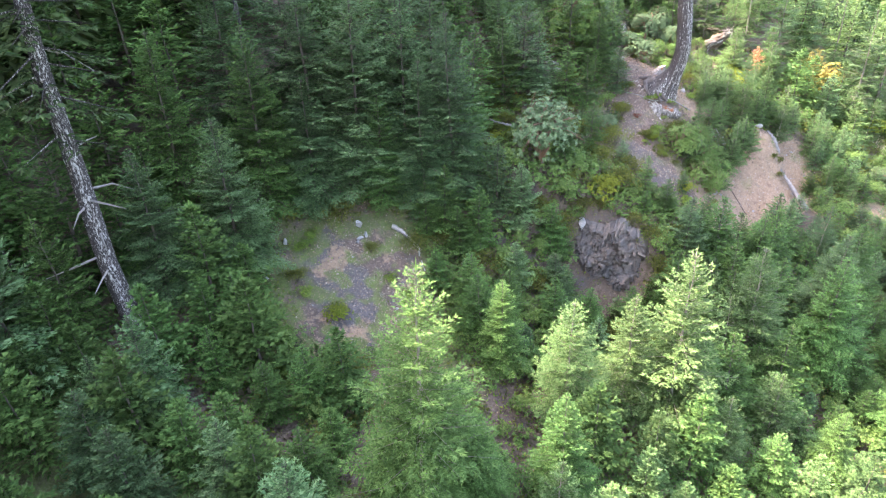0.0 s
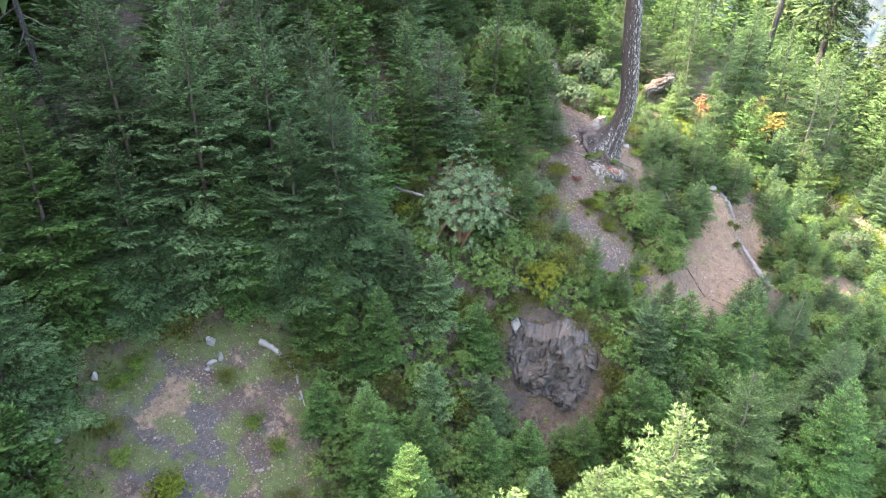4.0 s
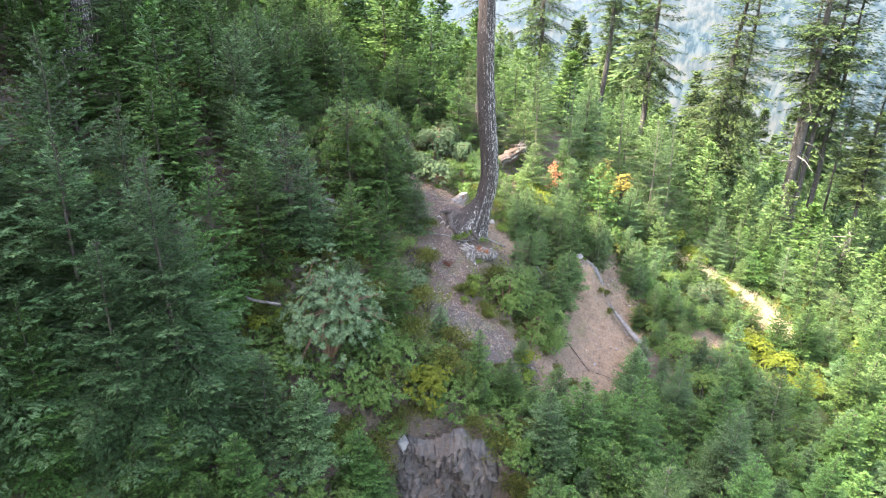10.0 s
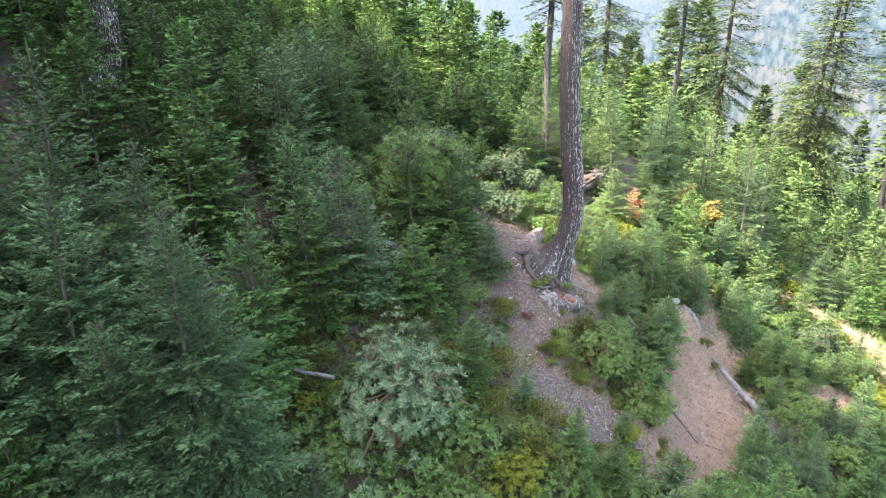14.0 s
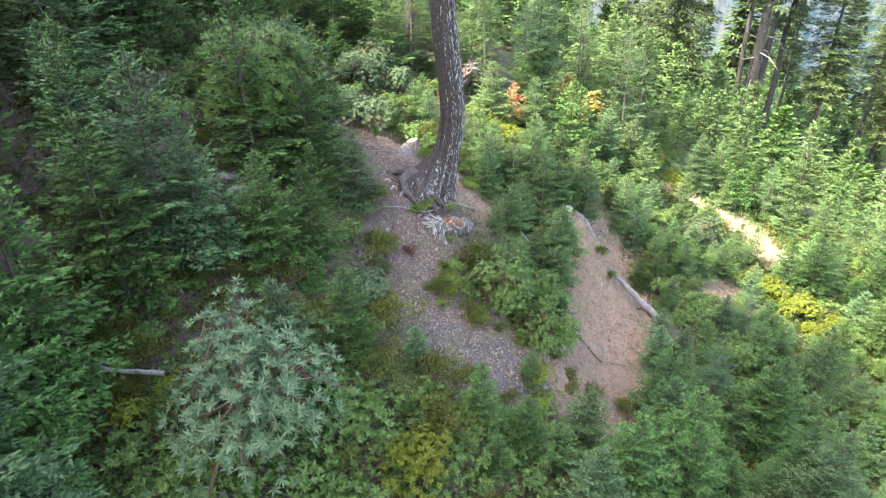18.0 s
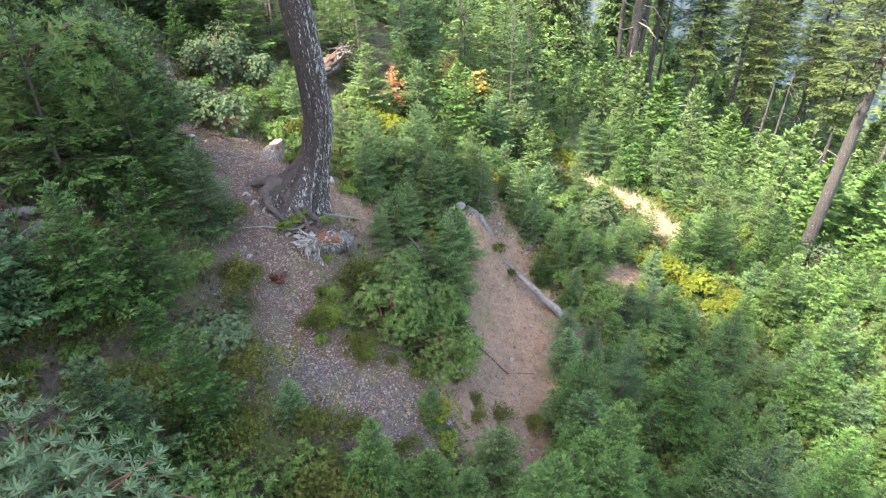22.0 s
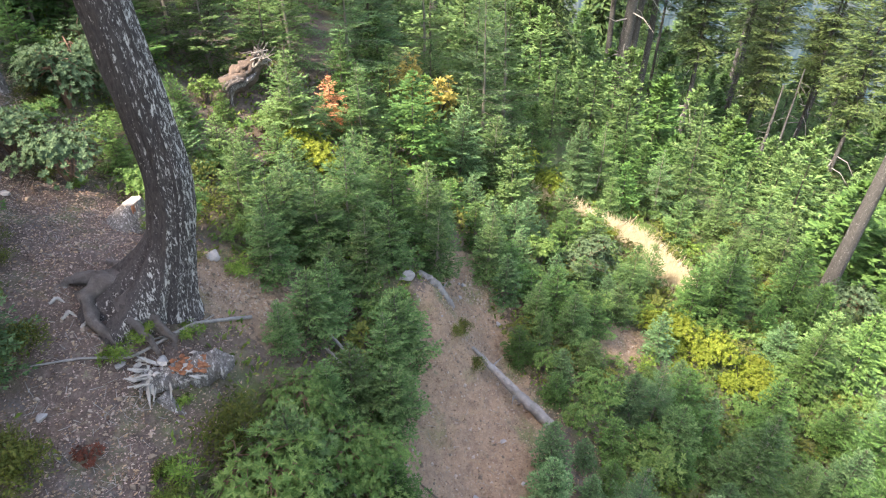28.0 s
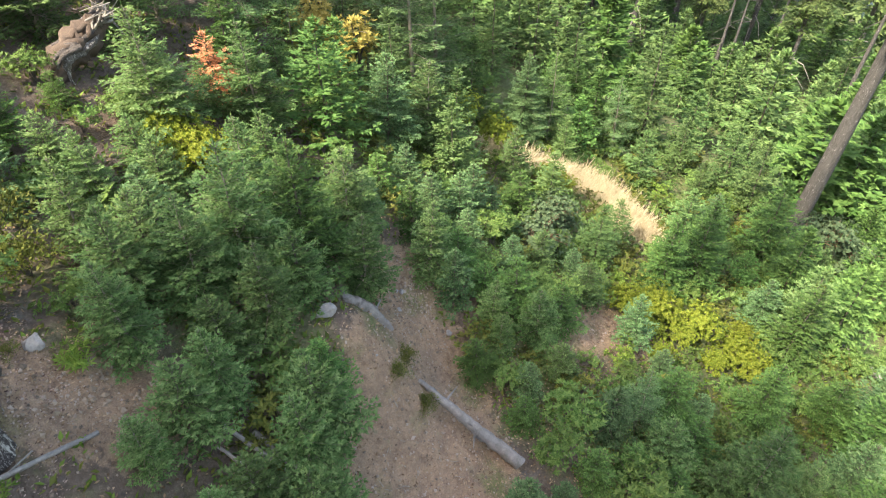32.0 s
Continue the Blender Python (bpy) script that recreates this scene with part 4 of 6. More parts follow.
# Firs on the slope to the left of the trail.
for x, y, tall in ((-4.5, -2.3, 2.8), (-3.5, -1.9, 2.6), (-2.2, 0.0, 2.2), (-4.8, 0.3, 4.6), (-3.4, 0.8, 3.0), (-7.3, -4.2, 4.0), (-6.6, -2.9, 4.4), (-5.9, -2.8, 3.4), (-4.2, -5.2, 2.4), (-2.9, 3.0, 3.6), (-3.6, 2.2, 3.8), (-8.3, -6.2, 4.6), (-0.1, -5.9, 2.0), (0.9, -6.2, 1.8)):
    stand((FIRS + BLUES)[int(5 * x + 3 * y) % 5], x, y, tall)
for x, y, tall in ((-7.9, -9.9, 7.9), (-9.4, -8.0, 7.0), (-10.2, -10.3, 7.6), (-11.8, -11.4, 8.2), (-13.2, -12.2, 8.4), (-9.0, -10.9, 6.4), (-14.4, -14.6, 7.4), (-14.2, -17.2, 6.0), (-11.0, -8.4, 8.0), (-12.6, -9.2, 8.4), (-14.9, -11.0, 8.5), (-16.2, -13.2, 8.0), (-16.8, -16.4, 7.0), (-15.8, -19.4, 5.6), (-10.6, -11.8, 4.8), (-13.0, -13.3, 5.4)):
    stand(NEAR_BIG if x > -9.5 else BIGS[int(5 * x + 3 * y) % 3], x, y, tall)

# Saplings below the trail, round the rock and beside the clearing.
for x, y, tall in ((-6.5, -11.3, 3.0), (-5.1, -9.7, 2.8), (-3.8, -9.6, 2.3), (-6.2, -9.8, 3.2), (-4.7, -13.4, 2.4), (-6.1, -14.0, 2.8), (-1.6, -11.8, 2.3), (0.1, -11.2, 2.6), (1.9, -8.0, 3.2), (-3.2, -11.2, 2.6), (-2.9, -13.0, 2.8), (-7.2, -12.0, 2.2), (-5.4, -15.2, 3.2), (1.7, -10.2, 3.4), (-4.8, -11.8, 2.2)):
    stand((BLUES + FIRS)[int(5 * x + 3 * y) % 5], x, y, tall)
for x, y, tall in ((3.4, -6.3, 2.6), (3.3, -7.0, 3.8), (5.1, -5.0, 2.3), (8.2, -6.9, 4.9), (7.8, -7.9, 5.6), (9.6, -3.9, 3.6), (11.6, -7.7, 4.8), (8.8, -8.8, 4.2), (6.6, -3.4, 2.8), (8.4, -2.6, 3.0), (9.8, -3.5, 3.0), (13.0, -2.1, 3.2), (2.4, -7.4, 2.6), (5.0, -6.6, 3.6), (11.6, 0.4, 2.2)):
    stand(BIGS[int(x) % 3] if tall > 4.5 else (FIRS + FRESH[:1] + LOOSE[1:])[int(5 * x + 3 * y) % 5], x, y, tall)
# Sunlit firs get lighter needles, shaded ones darker: light put into the colour.
for x, y, tall in ((1.8, -15.1, 7.6), (0.1, -15.4, 5.4), (-1.8, -17.0, 5.4), (-1.4, -20.3, 5.0), (4.7, -10.9, 5.8), (7.6, -9.6, 5.8), (3.8, -15.9, 3.4), (7.5, -14.8, 3.6), (10.5, -12.0, 5.0), (-4.4, -15.9, 4.0), (-3.7, -21.6, 4.4)):
    stand(SUNLIT[int(5 * x) % 2] if -3 < x < 5 and y > -18 else BIGS[2], x, y, tall)
stand(CENTRE, -5.0, -23.0, 9.4, 30)
for x, y, tall in ((-12.2, -26.0, 3.4), (-13.6, -25.6, 3.4), (-12.4, -21.6, 2.6), (-10.6, -21.7, 2.4), (-12.7, -19.6, 2.8), (-14.6, -24.1, 2.6), (-7.7, -25.2, 4.0), (-16.9, -22.4, 4.6), (-10.2, -24.5, 3.0), (-17.5, -24.0, 6.0), (-17.8, -20.8, 6.6)):
    stand((BLUES + FIRS)[int(5 * x + 3 * y) % 5], x, y, tall)

# Tall firs: beside the trail's far end, on the crest and down the valley side.
for x, y, tall, kind in ((7.5, 29.5, 22, 0), (13.8, 32.5, 24, 1), (19.5, 37.0, 27, 0), (22.4, 27.5, 25, 3), (33.0, 33.1, 28, 2), (34.4, 25.1, 22, 5), (44.0, 30.0, 24, 1), (48.0, 26.0, 22, 5), (48.3, 31.4, 25, 5), (56.0, 27.0, 25, 1), (61.0, 24.0, 24, 5), (28.0, 36.0, 25, 0), (52.0, 38.0, 28, 2), (66.0, 36.0, 30, 1), (45.0, 20.0, 20, 5), (40.0, 24.5, 17, 5), (58.0, 33.0, 24, 5), (-22.0, 24.0, 24, 0), (-13.0, 27.0, 23, 1)):
    stand((TALLS + SKIRTED + FEATHERY)[kind], x, y, tall, rng=random)
stand(GIANT, 28.4, 25.6, 31, 0)
stand(TALLS[2], 29.9, 26.6, 29, 120)
stand(TALLS[1], 31.6, 26.9, 26, 210)
stand(LEANING, 27.0, 6.3, 25, 0, lean=(0, 3.2))
stand(TALLS[1], 1.3, 13.8, 21, 60, lean=(0, -1))
stand(LICHENED, -15.8, -21.2, 24, 0, lean=(0, -4))


def wood_stuff(name, label, kinds, spots):
    """Far woods: many trees joined into one object."""
    rng = np.random.default_rng(3)
    verts, tris, slots, tones, ends, n = [], [], [], [], [], 0
    pats = []
    for trunk, crown, tall in kinds:
        for slot, me in ((0, crown), (1, trunk)):
            co = np.empty(len(me.vertices) * 3)
            me.vertices.foreach_get("co", co)
            tip = np.zeros(len(me.vertices))
            if "tip" in me.attributes:
                me.attributes["tip"].data.foreach_get("value", tip)
            me.calc_loop_triangles()
            tri = np.empty(len(me.loop_triangles) * 3, int)
            me.loop_triangles.foreach_get("vertices", tri)
            pats.append((slot, co.reshape(-1, 3), tri.reshape(-1, 3), tall, tip))
    for x, y, tall in spots:
        k = rng.integers(len(kinds))
        a, tone, fat = rng.uniform(0, 6.28), rng.random(), rng.uniform(0.9, 1.12)
        for slot, co, tri, own, tip in pats[2 * k : 2 * k + 2]:
            c = tall / own
            q = co * [fat * c ** 0.85, fat * c ** 0.85, c]
            verts.append(np.c_[q[:, 0] * np.cos(a) - q[:, 1] * np.sin(a) + x, q[:, 0] * np.sin(a) + q[:, 1] * np.cos(a) + y, q[:, 2] + float(on_ground(x, y)) - 0.1])
            tris.append(tri + n)
            slots.append(np.full(len(tri), slot))
            tones.append(np.full(len(q), tone))
            ends.append(tip)
            n += len(q)
    tris = np.concatenate(tris)
    me = bpy.data.meshes.new(name)
    me.vertices.add(n)
    me.vertices.foreach_set("co", np.concatenate(verts).ravel())
    me.loops.add(tris.size)
    me.loops.foreach_set("vertex_index", tris.ravel())
    me.polygons.add(len(tris))
    me.polygons.foreach_set("loop_start", np.arange(len(tris)) * 3)
    me.materials.append(kinds[0][1].materials[0])
    me.materials.append(kinds[0][0].materials[0])
    me.polygons.foreach_set("material_index", np.concatenate(slots))
    me.update(calc_edges=True)
    me.attributes.new("tone", "FLOAT", "POINT").data.foreach_set("value", np.concatenate(tones))
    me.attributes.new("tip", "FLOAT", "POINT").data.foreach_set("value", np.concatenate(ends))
    return tagged(new(name, me), label, "trees", kind="stuff")


def small_kind(seed, tall, spread, needles, whorls, arms, fine, twig, width, **more):
    return (*fir_meshes(seed, tall, spread, needles, BARK_YOUNG, whorls, arms, fine, twig=twig, width=width, **more), tall)


FAR_DARK = [small_kind(200 + i, 4.0, 1.45, FIR, 12, 6, 0.29, 0.3, 0.165, simple=True) for i in range(4)]
FAR_FRESH = [small_kind(210 + i, 4.0, 1.45, FIR_LIGHT, 13, 6, 0.21, 0.22, 0.12, simple=True) for i in range(4)]
MID_DARK = [small_kind(230 + i, 3.5, 1.25, FIR, 13, 6, 0.145, 0.165, 0.09, simple=True) for i in range(4)]
MID_FRESH = [small_kind(240 + i, 3.5, 1.25, FIR_LIGHT, 13, 6, 0.115, 0.13, 0.068, simple=True) for i in range(4)]
FAR_TALL = [small_kind(220 + i, 24.0, 4.2, FIR_TALL, 22, 5, 1.25, 1.35, 0.62, simple=True, bare=(0.06, 0.3, 0.12)[i], droop=0.4, trunk_r=0.3) for i in range(3)]

# Fir wood uphill and beside the start, mostly unseen, added to shade the slope.
rng = random.Random(5)
wood_stuff("old_wood", "fir wood uphill, mostly unseen, added for its shade", FAR_TALL, [(-24, -5, 25), (-26, -7, 24), (-23, -3, 24), (-28, -4.5, 26), (-22, -8, 22), (-25, -1, 25)] + [(rng.uniform(-68, -25), rng.uniform(-40, 12), rng.uniform(20, 26)) for _ in range(130)] + [(rng.uniform(-32, -25), rng.uniform(-14, -4), rng.uniform(34, 38)) for _ in range(26)] + [(rng.uniform(-32, -24), rng.uniform(-20, -10), rng.uniform(18, 22)) for _ in range(13)] + [(rng.uniform(-36, -27), rng.uniform(-32, -22), rng.uniform(24, 28)) for _ in range(10)] + [(rng.uniform(-27, -21), rng.uniform(-33, -28), rng.uniform(24, 27)) for _ in range(12)] + [(rng.uniform(-68, -38), rng.uniform(12, 46), rng.uniform(16, 22)) for _ in range(40)] + [(-20, -30.5, 25), (-16, -33, 24), (-22.5, -33.5, 27), (-18.5, -36, 25), (-13, -36.5, 24), (-23, -29, 24), (-26, -25, 25), (-15, -40, 26)])
# Woods on the far side of the crest and down the valley.
spots = []
while len(spots) < 150:
    x, y = rng.uniform(20, 150), rng.uniform(-40, 150)
    if math.hypot(x - 10, y) > 62 and x > 0.1 * y:
        spots.append((x, y, rng.uniform(12, 24)))
wood_stuff("valley_wood", "fir wood falling away into the valley", FAR_TALL, spots)

# Young wood filling the rest of the hillside.
rng = random.Random(8)
count, far_dark, far_fresh, mid_dark, mid_fresh = 0, [], [], [], []
grid = {}
for a, b in placed:
    grid.setdefault((int(a // 2), int(b // 2)), []).append((a, b))


def crowded(x, y, gap):
    i, j = int(x // 2), int(y // 2)
    return any((x - a) ** 2 + (y - b) ** 2 < gap * gap for di in (-1, 0, 1) for dj in (-1, 0, 1) for a, b in grid.get((i + di, j + dj), ()))


for n in range(23000):
    x, y = (rng.uniform(-32, 70), rng.uniform(-40, 62)) if n > 6500 else (rng.uniform(-9, 13.5), rng.uniform(-14, 8))
    near = -17 < x < (28 if y < 9 else 22) and -25 < y < 16
    if not near and rng.random() < (0.75 if x < -22 or y < -29 or (x > 32 and y < -8) else 0.3):
        continue
    if open_ground(x, y) < (0.18 if n <= 6500 else 0.5) or math.hypot(x + 1.2, y + 9.6) < 1.7 or math.hypot(x - 0.3, y - 1.4) < 1.9:
        continue
    if math.hypot(x + 4.8, y + 7.4) < 1.2 or (-7.2 < x < -4.8 and -1.6 < y < 0.2):
        continue
    if math.hypot(x - 3.4, y - 10.9) < 1.2 or segment_distance(x, y, [(2.6, 8.4, 0.7), (3.2, 10.0, 0.9)]) < 0 or (y < -24 and math.hypot(x + 5, y + 23) < 2.2):
        continue
    if segment_distance(x, y, [(11.6, 2.5, 0.5), (10.9, 1.7, 0.2)]) < 0.3 or segment_distance(x, y, [(16.0, 9.6, 0.4), (17.6, 8.0, 0.4)]) < 0.4 or (-4.6 < x < -0.2 and 4.6 < y < 10):
        continue
    if segment_distance(x, y, [(5.1, 2.4, 0.4), (5.8, 3.2, 0.7), (6.6, 3.5, 0.6)]) < 0:
        continue
    # Sunny stretches draw more light-needled kinds, so brightness comes partly from colour.
    lit = x - 0.35 * y > 5.5 or (x > 7 and y > 3) or (x > 1.5 and y > 9)
    gap = 0.75 if n <= 6500 else (1.25 if lit else 1.0) if near else 1.35 if (y < -20 and abs(x) < 26) or (-24 < x < 2 and 5 < y < 30) else 1.7 + 0.012 * math.hypot(x, y)
    if crowded(x, y, gap):
        continue
    grid.setdefault((int(x // 2), int(y // 2)), []).append((x, y))
    if not near:
        close = math.hypot(x - 2, y + 8) < 31
        fresh = lit and rng.random() < (0.7 if y > 6 else 0.45)
        ((mid_fresh if close else far_fresh) if fresh else mid_dark if close else far_dark).append((x, y, rng.uniform(1.5, 2.8) if y < -24 and abs(x) < 6 else rng.uniform(2.6, 6.0) if x > -15 else rng.uniform(3.5, 7)))
        continue
    low = n <= 6500
    if low and -9 < x < -5.2 and -7.4 < y < -4.6:
        if y < -5.8:
            continue
        kinds, tall = OLIVES, 0.6
    elif low and x > 6:
        kinds, tall = SMALLS[:3] * 2 + SMALLS[3:] + OAKS[:1], rng.uniform(1.0, 1.9)
    elif lit:
        kinds, tall = (FRESH + FIRS if y < -9 else FRESH[:1] + FIRS * 2 + BLUES) + OAKS[:1], rng.uniform(1.6, 3.6) if y > -5 else rng.uniform(2.2, 4.2)
    elif y > 8:
        kinds, tall = FIRS + BLUES + FRESH[:1], rng.uniform(2.2, 4.4)
    elif x < -8:
        kinds, tall = FIRS + BLUES + OAKS[:1], rng.uniform(2.0, 4.5)
    elif 1.5 < x < 6:
        kinds, tall = SMALLS[2:] + SMALLS[3:] * 4 + OAKS[1:], rng.uniform(1.1, 2.2)
    else:
        kinds, tall = SMALLS[:3] * 2 + OAKS + OLIVES, rng.uniform(0.9, 2.0)
    kind = rng.choice(kinds)
    if kind in OAKS or kind in OLIVES:
        tall = rng.uniform(0.6, 1.3)
    elif kind not in SMALLS and count > 110 and not (8.5 < x < 19 and -5 < y < 6):
        (mid_fresh if lit and rng.random() < 0.6 else mid_dark).append((x, y, tall))
        continue
    else:
        count += kind not in SMALLS
    stand(kind, x, y, tall, rng=rng)
wood_stuff("fir_thicket", "dense young firs standing close together", MID_DARK, mid_dark)
wood_stuff("sunlit_fir_thicket", "dense light green young firs on the lower slope", MID_FRESH, mid_fresh)
wood_stuff("young_wood", "dense young fir wood on the hillside", FAR_DARK, far_dark)
wood_stuff("sunlit_young_wood", "dense sunlit young fir wood on the lower slope", FAR_FRESH, far_fresh)


# Low shrubs closing the ground between the firs.
def shrub_pattern(seed, material):
    ob = shrub_kind(seed, "low_shrub", "", 1.0, 0.8, material, BARK_YOUNG, 4, 60, 6, 0.13, 0.055, twigs=6)
    meshes = tuple(o.data for o in ob.children)
    drop(ob)
    return (*meshes, 1.0)


for name, label, material, seed, number in (("oak_thicket", "low leafy oak brush between the firs", TANOAK, 300, 330), ("green_thicket", "leafy green brush round the rock and the clearing", TANOAK, 330, 260), ("olive_thicket", "low olive brush between the firs", OLIVE, 310, 200), ("sunlit_thicket", "low yellow-green brush on the sunlit slope", HERB, 320, 24)):
    spots, rng = [], random.Random(seed)
    for n in range(6000):
        x, y = (rng.uniform(6.5, 26), rng.uniform(-12, 15)) if seed != 330 and (n % 4 or material == HERB) else (rng.uniform(-8.5, 2.5), rng.uniform(-16, -5.5)) if seed == 330 else (rng.uniform(-16, 8), rng.uniform(-22, 9))
        if len(spots) < number and open_ground(x, y) > 0.45 and not crowded(x, y, 0.42 if seed == 330 else 0.6) and math.hypot(x + 1.2, y + 9.6) > 1.9 and math.hypot(x - 0.3, y - 1.4) > 2.2:
            grid.setdefault((int(x // 2), int(y // 2)), []).append((x, y))
            spots.append((x, y, rng.uniform(0.5, 1.0)))
    wood_stuff(name, label, [shrub_pattern(seed + i, material) for i in range(3)], spots)


# ---- the great fir beside the trail ----
def great_fir(x0, y0, tall, label, roots):
    rng = np.random.default_rng(77)
    z0 = float(height(x0, y0))
    base = thing("old_fir", label, "tree", "tall old firs")
    base.location = (x0, y0, z0)
    zs = np.r_[np.linspace(-0.4, 3, 26), np.linspace(3.2, 12, 36), np.linspace(12.6, 25, 14)]
    cx = np.convolve(np.interp(np.r_[zs[:2] - 0.2, zs, zs[-2:] + 1], [-0.4, 0, 0.7, 1.0, 1.9, 2.6, 3.5, 4.4, 5.3, 7, 9.6, 25], [0.0, 0.05, 0.28, 0.36, 0.56, 0.6, 0.52, 0.4, 0.33, 0.24, 0.2, 0.3]), np.ones(5) / 5, 'valid')
    cy = np.interp(zs, [-0.4, 0, 1, 3, 25], [-0.02, 0, 0.05, 0.1, 0.3])
    r = np.interp(zs, [-0.4, 0.0, 0.4, 0.9, 1.8, 4, 10, 25], [0.52, 0.46, 0.42, 0.388, 0.365, 0.34, 0.29, 0.05])
    sides = 56
    ang = np.linspace(0, 2 * np.pi, sides, endpoint=False)
    flute = np.array([[0.05 * noise.noise((math.cos(a) * 5.5, math.sin(a) * 5.5, z * 0.55)) + 0.022 * noise.noise((math.cos(a) * 14, math.sin(a) * 14, z * 1.6)) for a in ang] for z in zs])
    foot = np.clip(1 - zs / 1.1, 0, 1)[:, None] * 0.1 * np.maximum(0, np.cos(3 * ang + 0.6))[None]
    left = np.clip(1 - (zs - 0.2) / 1.25, 0, 1)[:, None] ** 1.7 * (1.15 + 0.3 * np.cos(11 * ang) + 0.12 * np.cos(23 * ang))[None] * np.clip(np.cos(ang - np.pi * 1.02), 0, 1)[None] ** 1.5
    rr = r[:, None] * (1 + 1.2 * flute / 0.4) + foot + left
    s = Shape()
    v = np.stack([cx[:, None] + rr * np.cos(ang), cy[:, None] + rr * np.sin(ang), zs[:, None] * np.ones(sides)], -1)
    cells = np.arange(len(zs) * sides).reshape(len(zs), sides)
    nxt = np.roll(cells, -1, 1)
    s.add(v, np.stack([c.ravel() for c in (cells[:-1], nxt[:-1], nxt[1:], cells[1:])], 1))
    part("trunk", s.mesh("trunk", BARK, True), base)
    for pts, r0 in () if not roots else (
        ([(-0.25, -0.1, 0.55), (-0.75, -0.1, 0.72), (-1.0, -0.3, 0.6), (-0.95, -0.62, 0.35), (-0.72, -0.95, 0.05), (-0.6, -1.1, -0.15)], 0.15),
        ([(-0.3, -0.2, 0.5), (-0.55, -0.5, 0.5), (-0.42, -0.75, 0.25), (-0.2, -0.95, 0.0), (-0.12, -1.1, -0.25)], 0.11),
        ([(-0.1, -0.3, 0.3), (-0.15, -0.62, 0.14), (0.1, -0.9, -0.15), (0.16, -1.05, -0.35)], 0.1),
        ([(-0.4, 0.1, 0.5), (-0.9, 0.1, 0.75), (-1.25, 0.2, 0.72), (-1.5, 0.1, 0.6)], 0.13),
        ([(-0.3, 0.3, 0.4), (-0.6, 0.7, 0.5), (-0.9, 1.0, 0.45)], 0.12),
        ([(0.3, 0.3, 0.2), (0.5, 0.7, 0.0), (0.6, 1.1, -0.15)], 0.12),
    ):
        t = Shape()
        p = np.array(pts) + [-0.02, -0.03, 0.03]
        u = np.linspace(0, len(p) - 1, 14)
        p = np.stack([np.interp(u, range(len(p)), p[:, c]) for c in range(3)], 1) + rng.normal(0, 0.014, (14, 3))
        tube(t, p * [1, 1, 0.92], r0 * np.linspace(1.25, 0.3, 14) ** 1.1, 10, 0.22, rng)
        part("root", t.mesh("root", ROOTBARK, True), base)
    _, crown = fir_meshes(78, 25.0, 3.6, FIR_TALL, BARK_TALL, 20, 6, 0.24, bare=0.6, droop=0.45, twig=0.32, width=0.12)
    part("crown", crown, base)


great_fir(0.22, 1.42, 25, "great old fir with furrowed lichen-spotted trunk bowed at its foot", True)
great_fir(-14.9, 0.9, 25, "old fir with lichen-spotted trunk among dense young firs", False)


# ---- stumps, logs and stones ----
def rough_stone(name, label, x, y, size, material, seed, sink=0.3, turn=0.0, category="stone", group="", squash=(1, 1, 0.75), facets=11, level=3):
    """A broken stone: a ball cut by flat planes and roughened."""
    rng = np.random.default_rng(seed)
    bm = bmesh.new()
    bmesh.ops.create_icosphere(bm, subdivisions=level, radius=1)
    v = np.array([q.co for q in bm.verts])
    for _ in range(facets):
        n = rng.normal(0, 1, 3)
        n /= np.linalg.norm(n)
        d = v @ n - rng.uniform(0.38, 0.75)
        v = v - np.clip(d, 0, None)[:, None] * n
    v = np.array([p * (1 + 0.14 * noise.noise((p[0] * 2.3 + seed, p[1] * 2.3, p[2] * 2.3)) + 0.06 * noise.noise((p[0] * 7, p[1] * 7 + seed, p[2] * 7))) for p in v])
    for q, p in zip(bm.verts, v * np.array(squash) * size):
        q.co = p
    me = bpy.data.meshes.new(name)
    bm.to_mesh(me)
    bm.free()
    me.materials.append(material)
    ob = tagged(new(name, me), label, category, group)
    ob.matrix_world = pose(x, y, float(on_ground(x, y)) + size * squash[2] * (1 - 2 * sink), 0, 0, turn)
    return ob


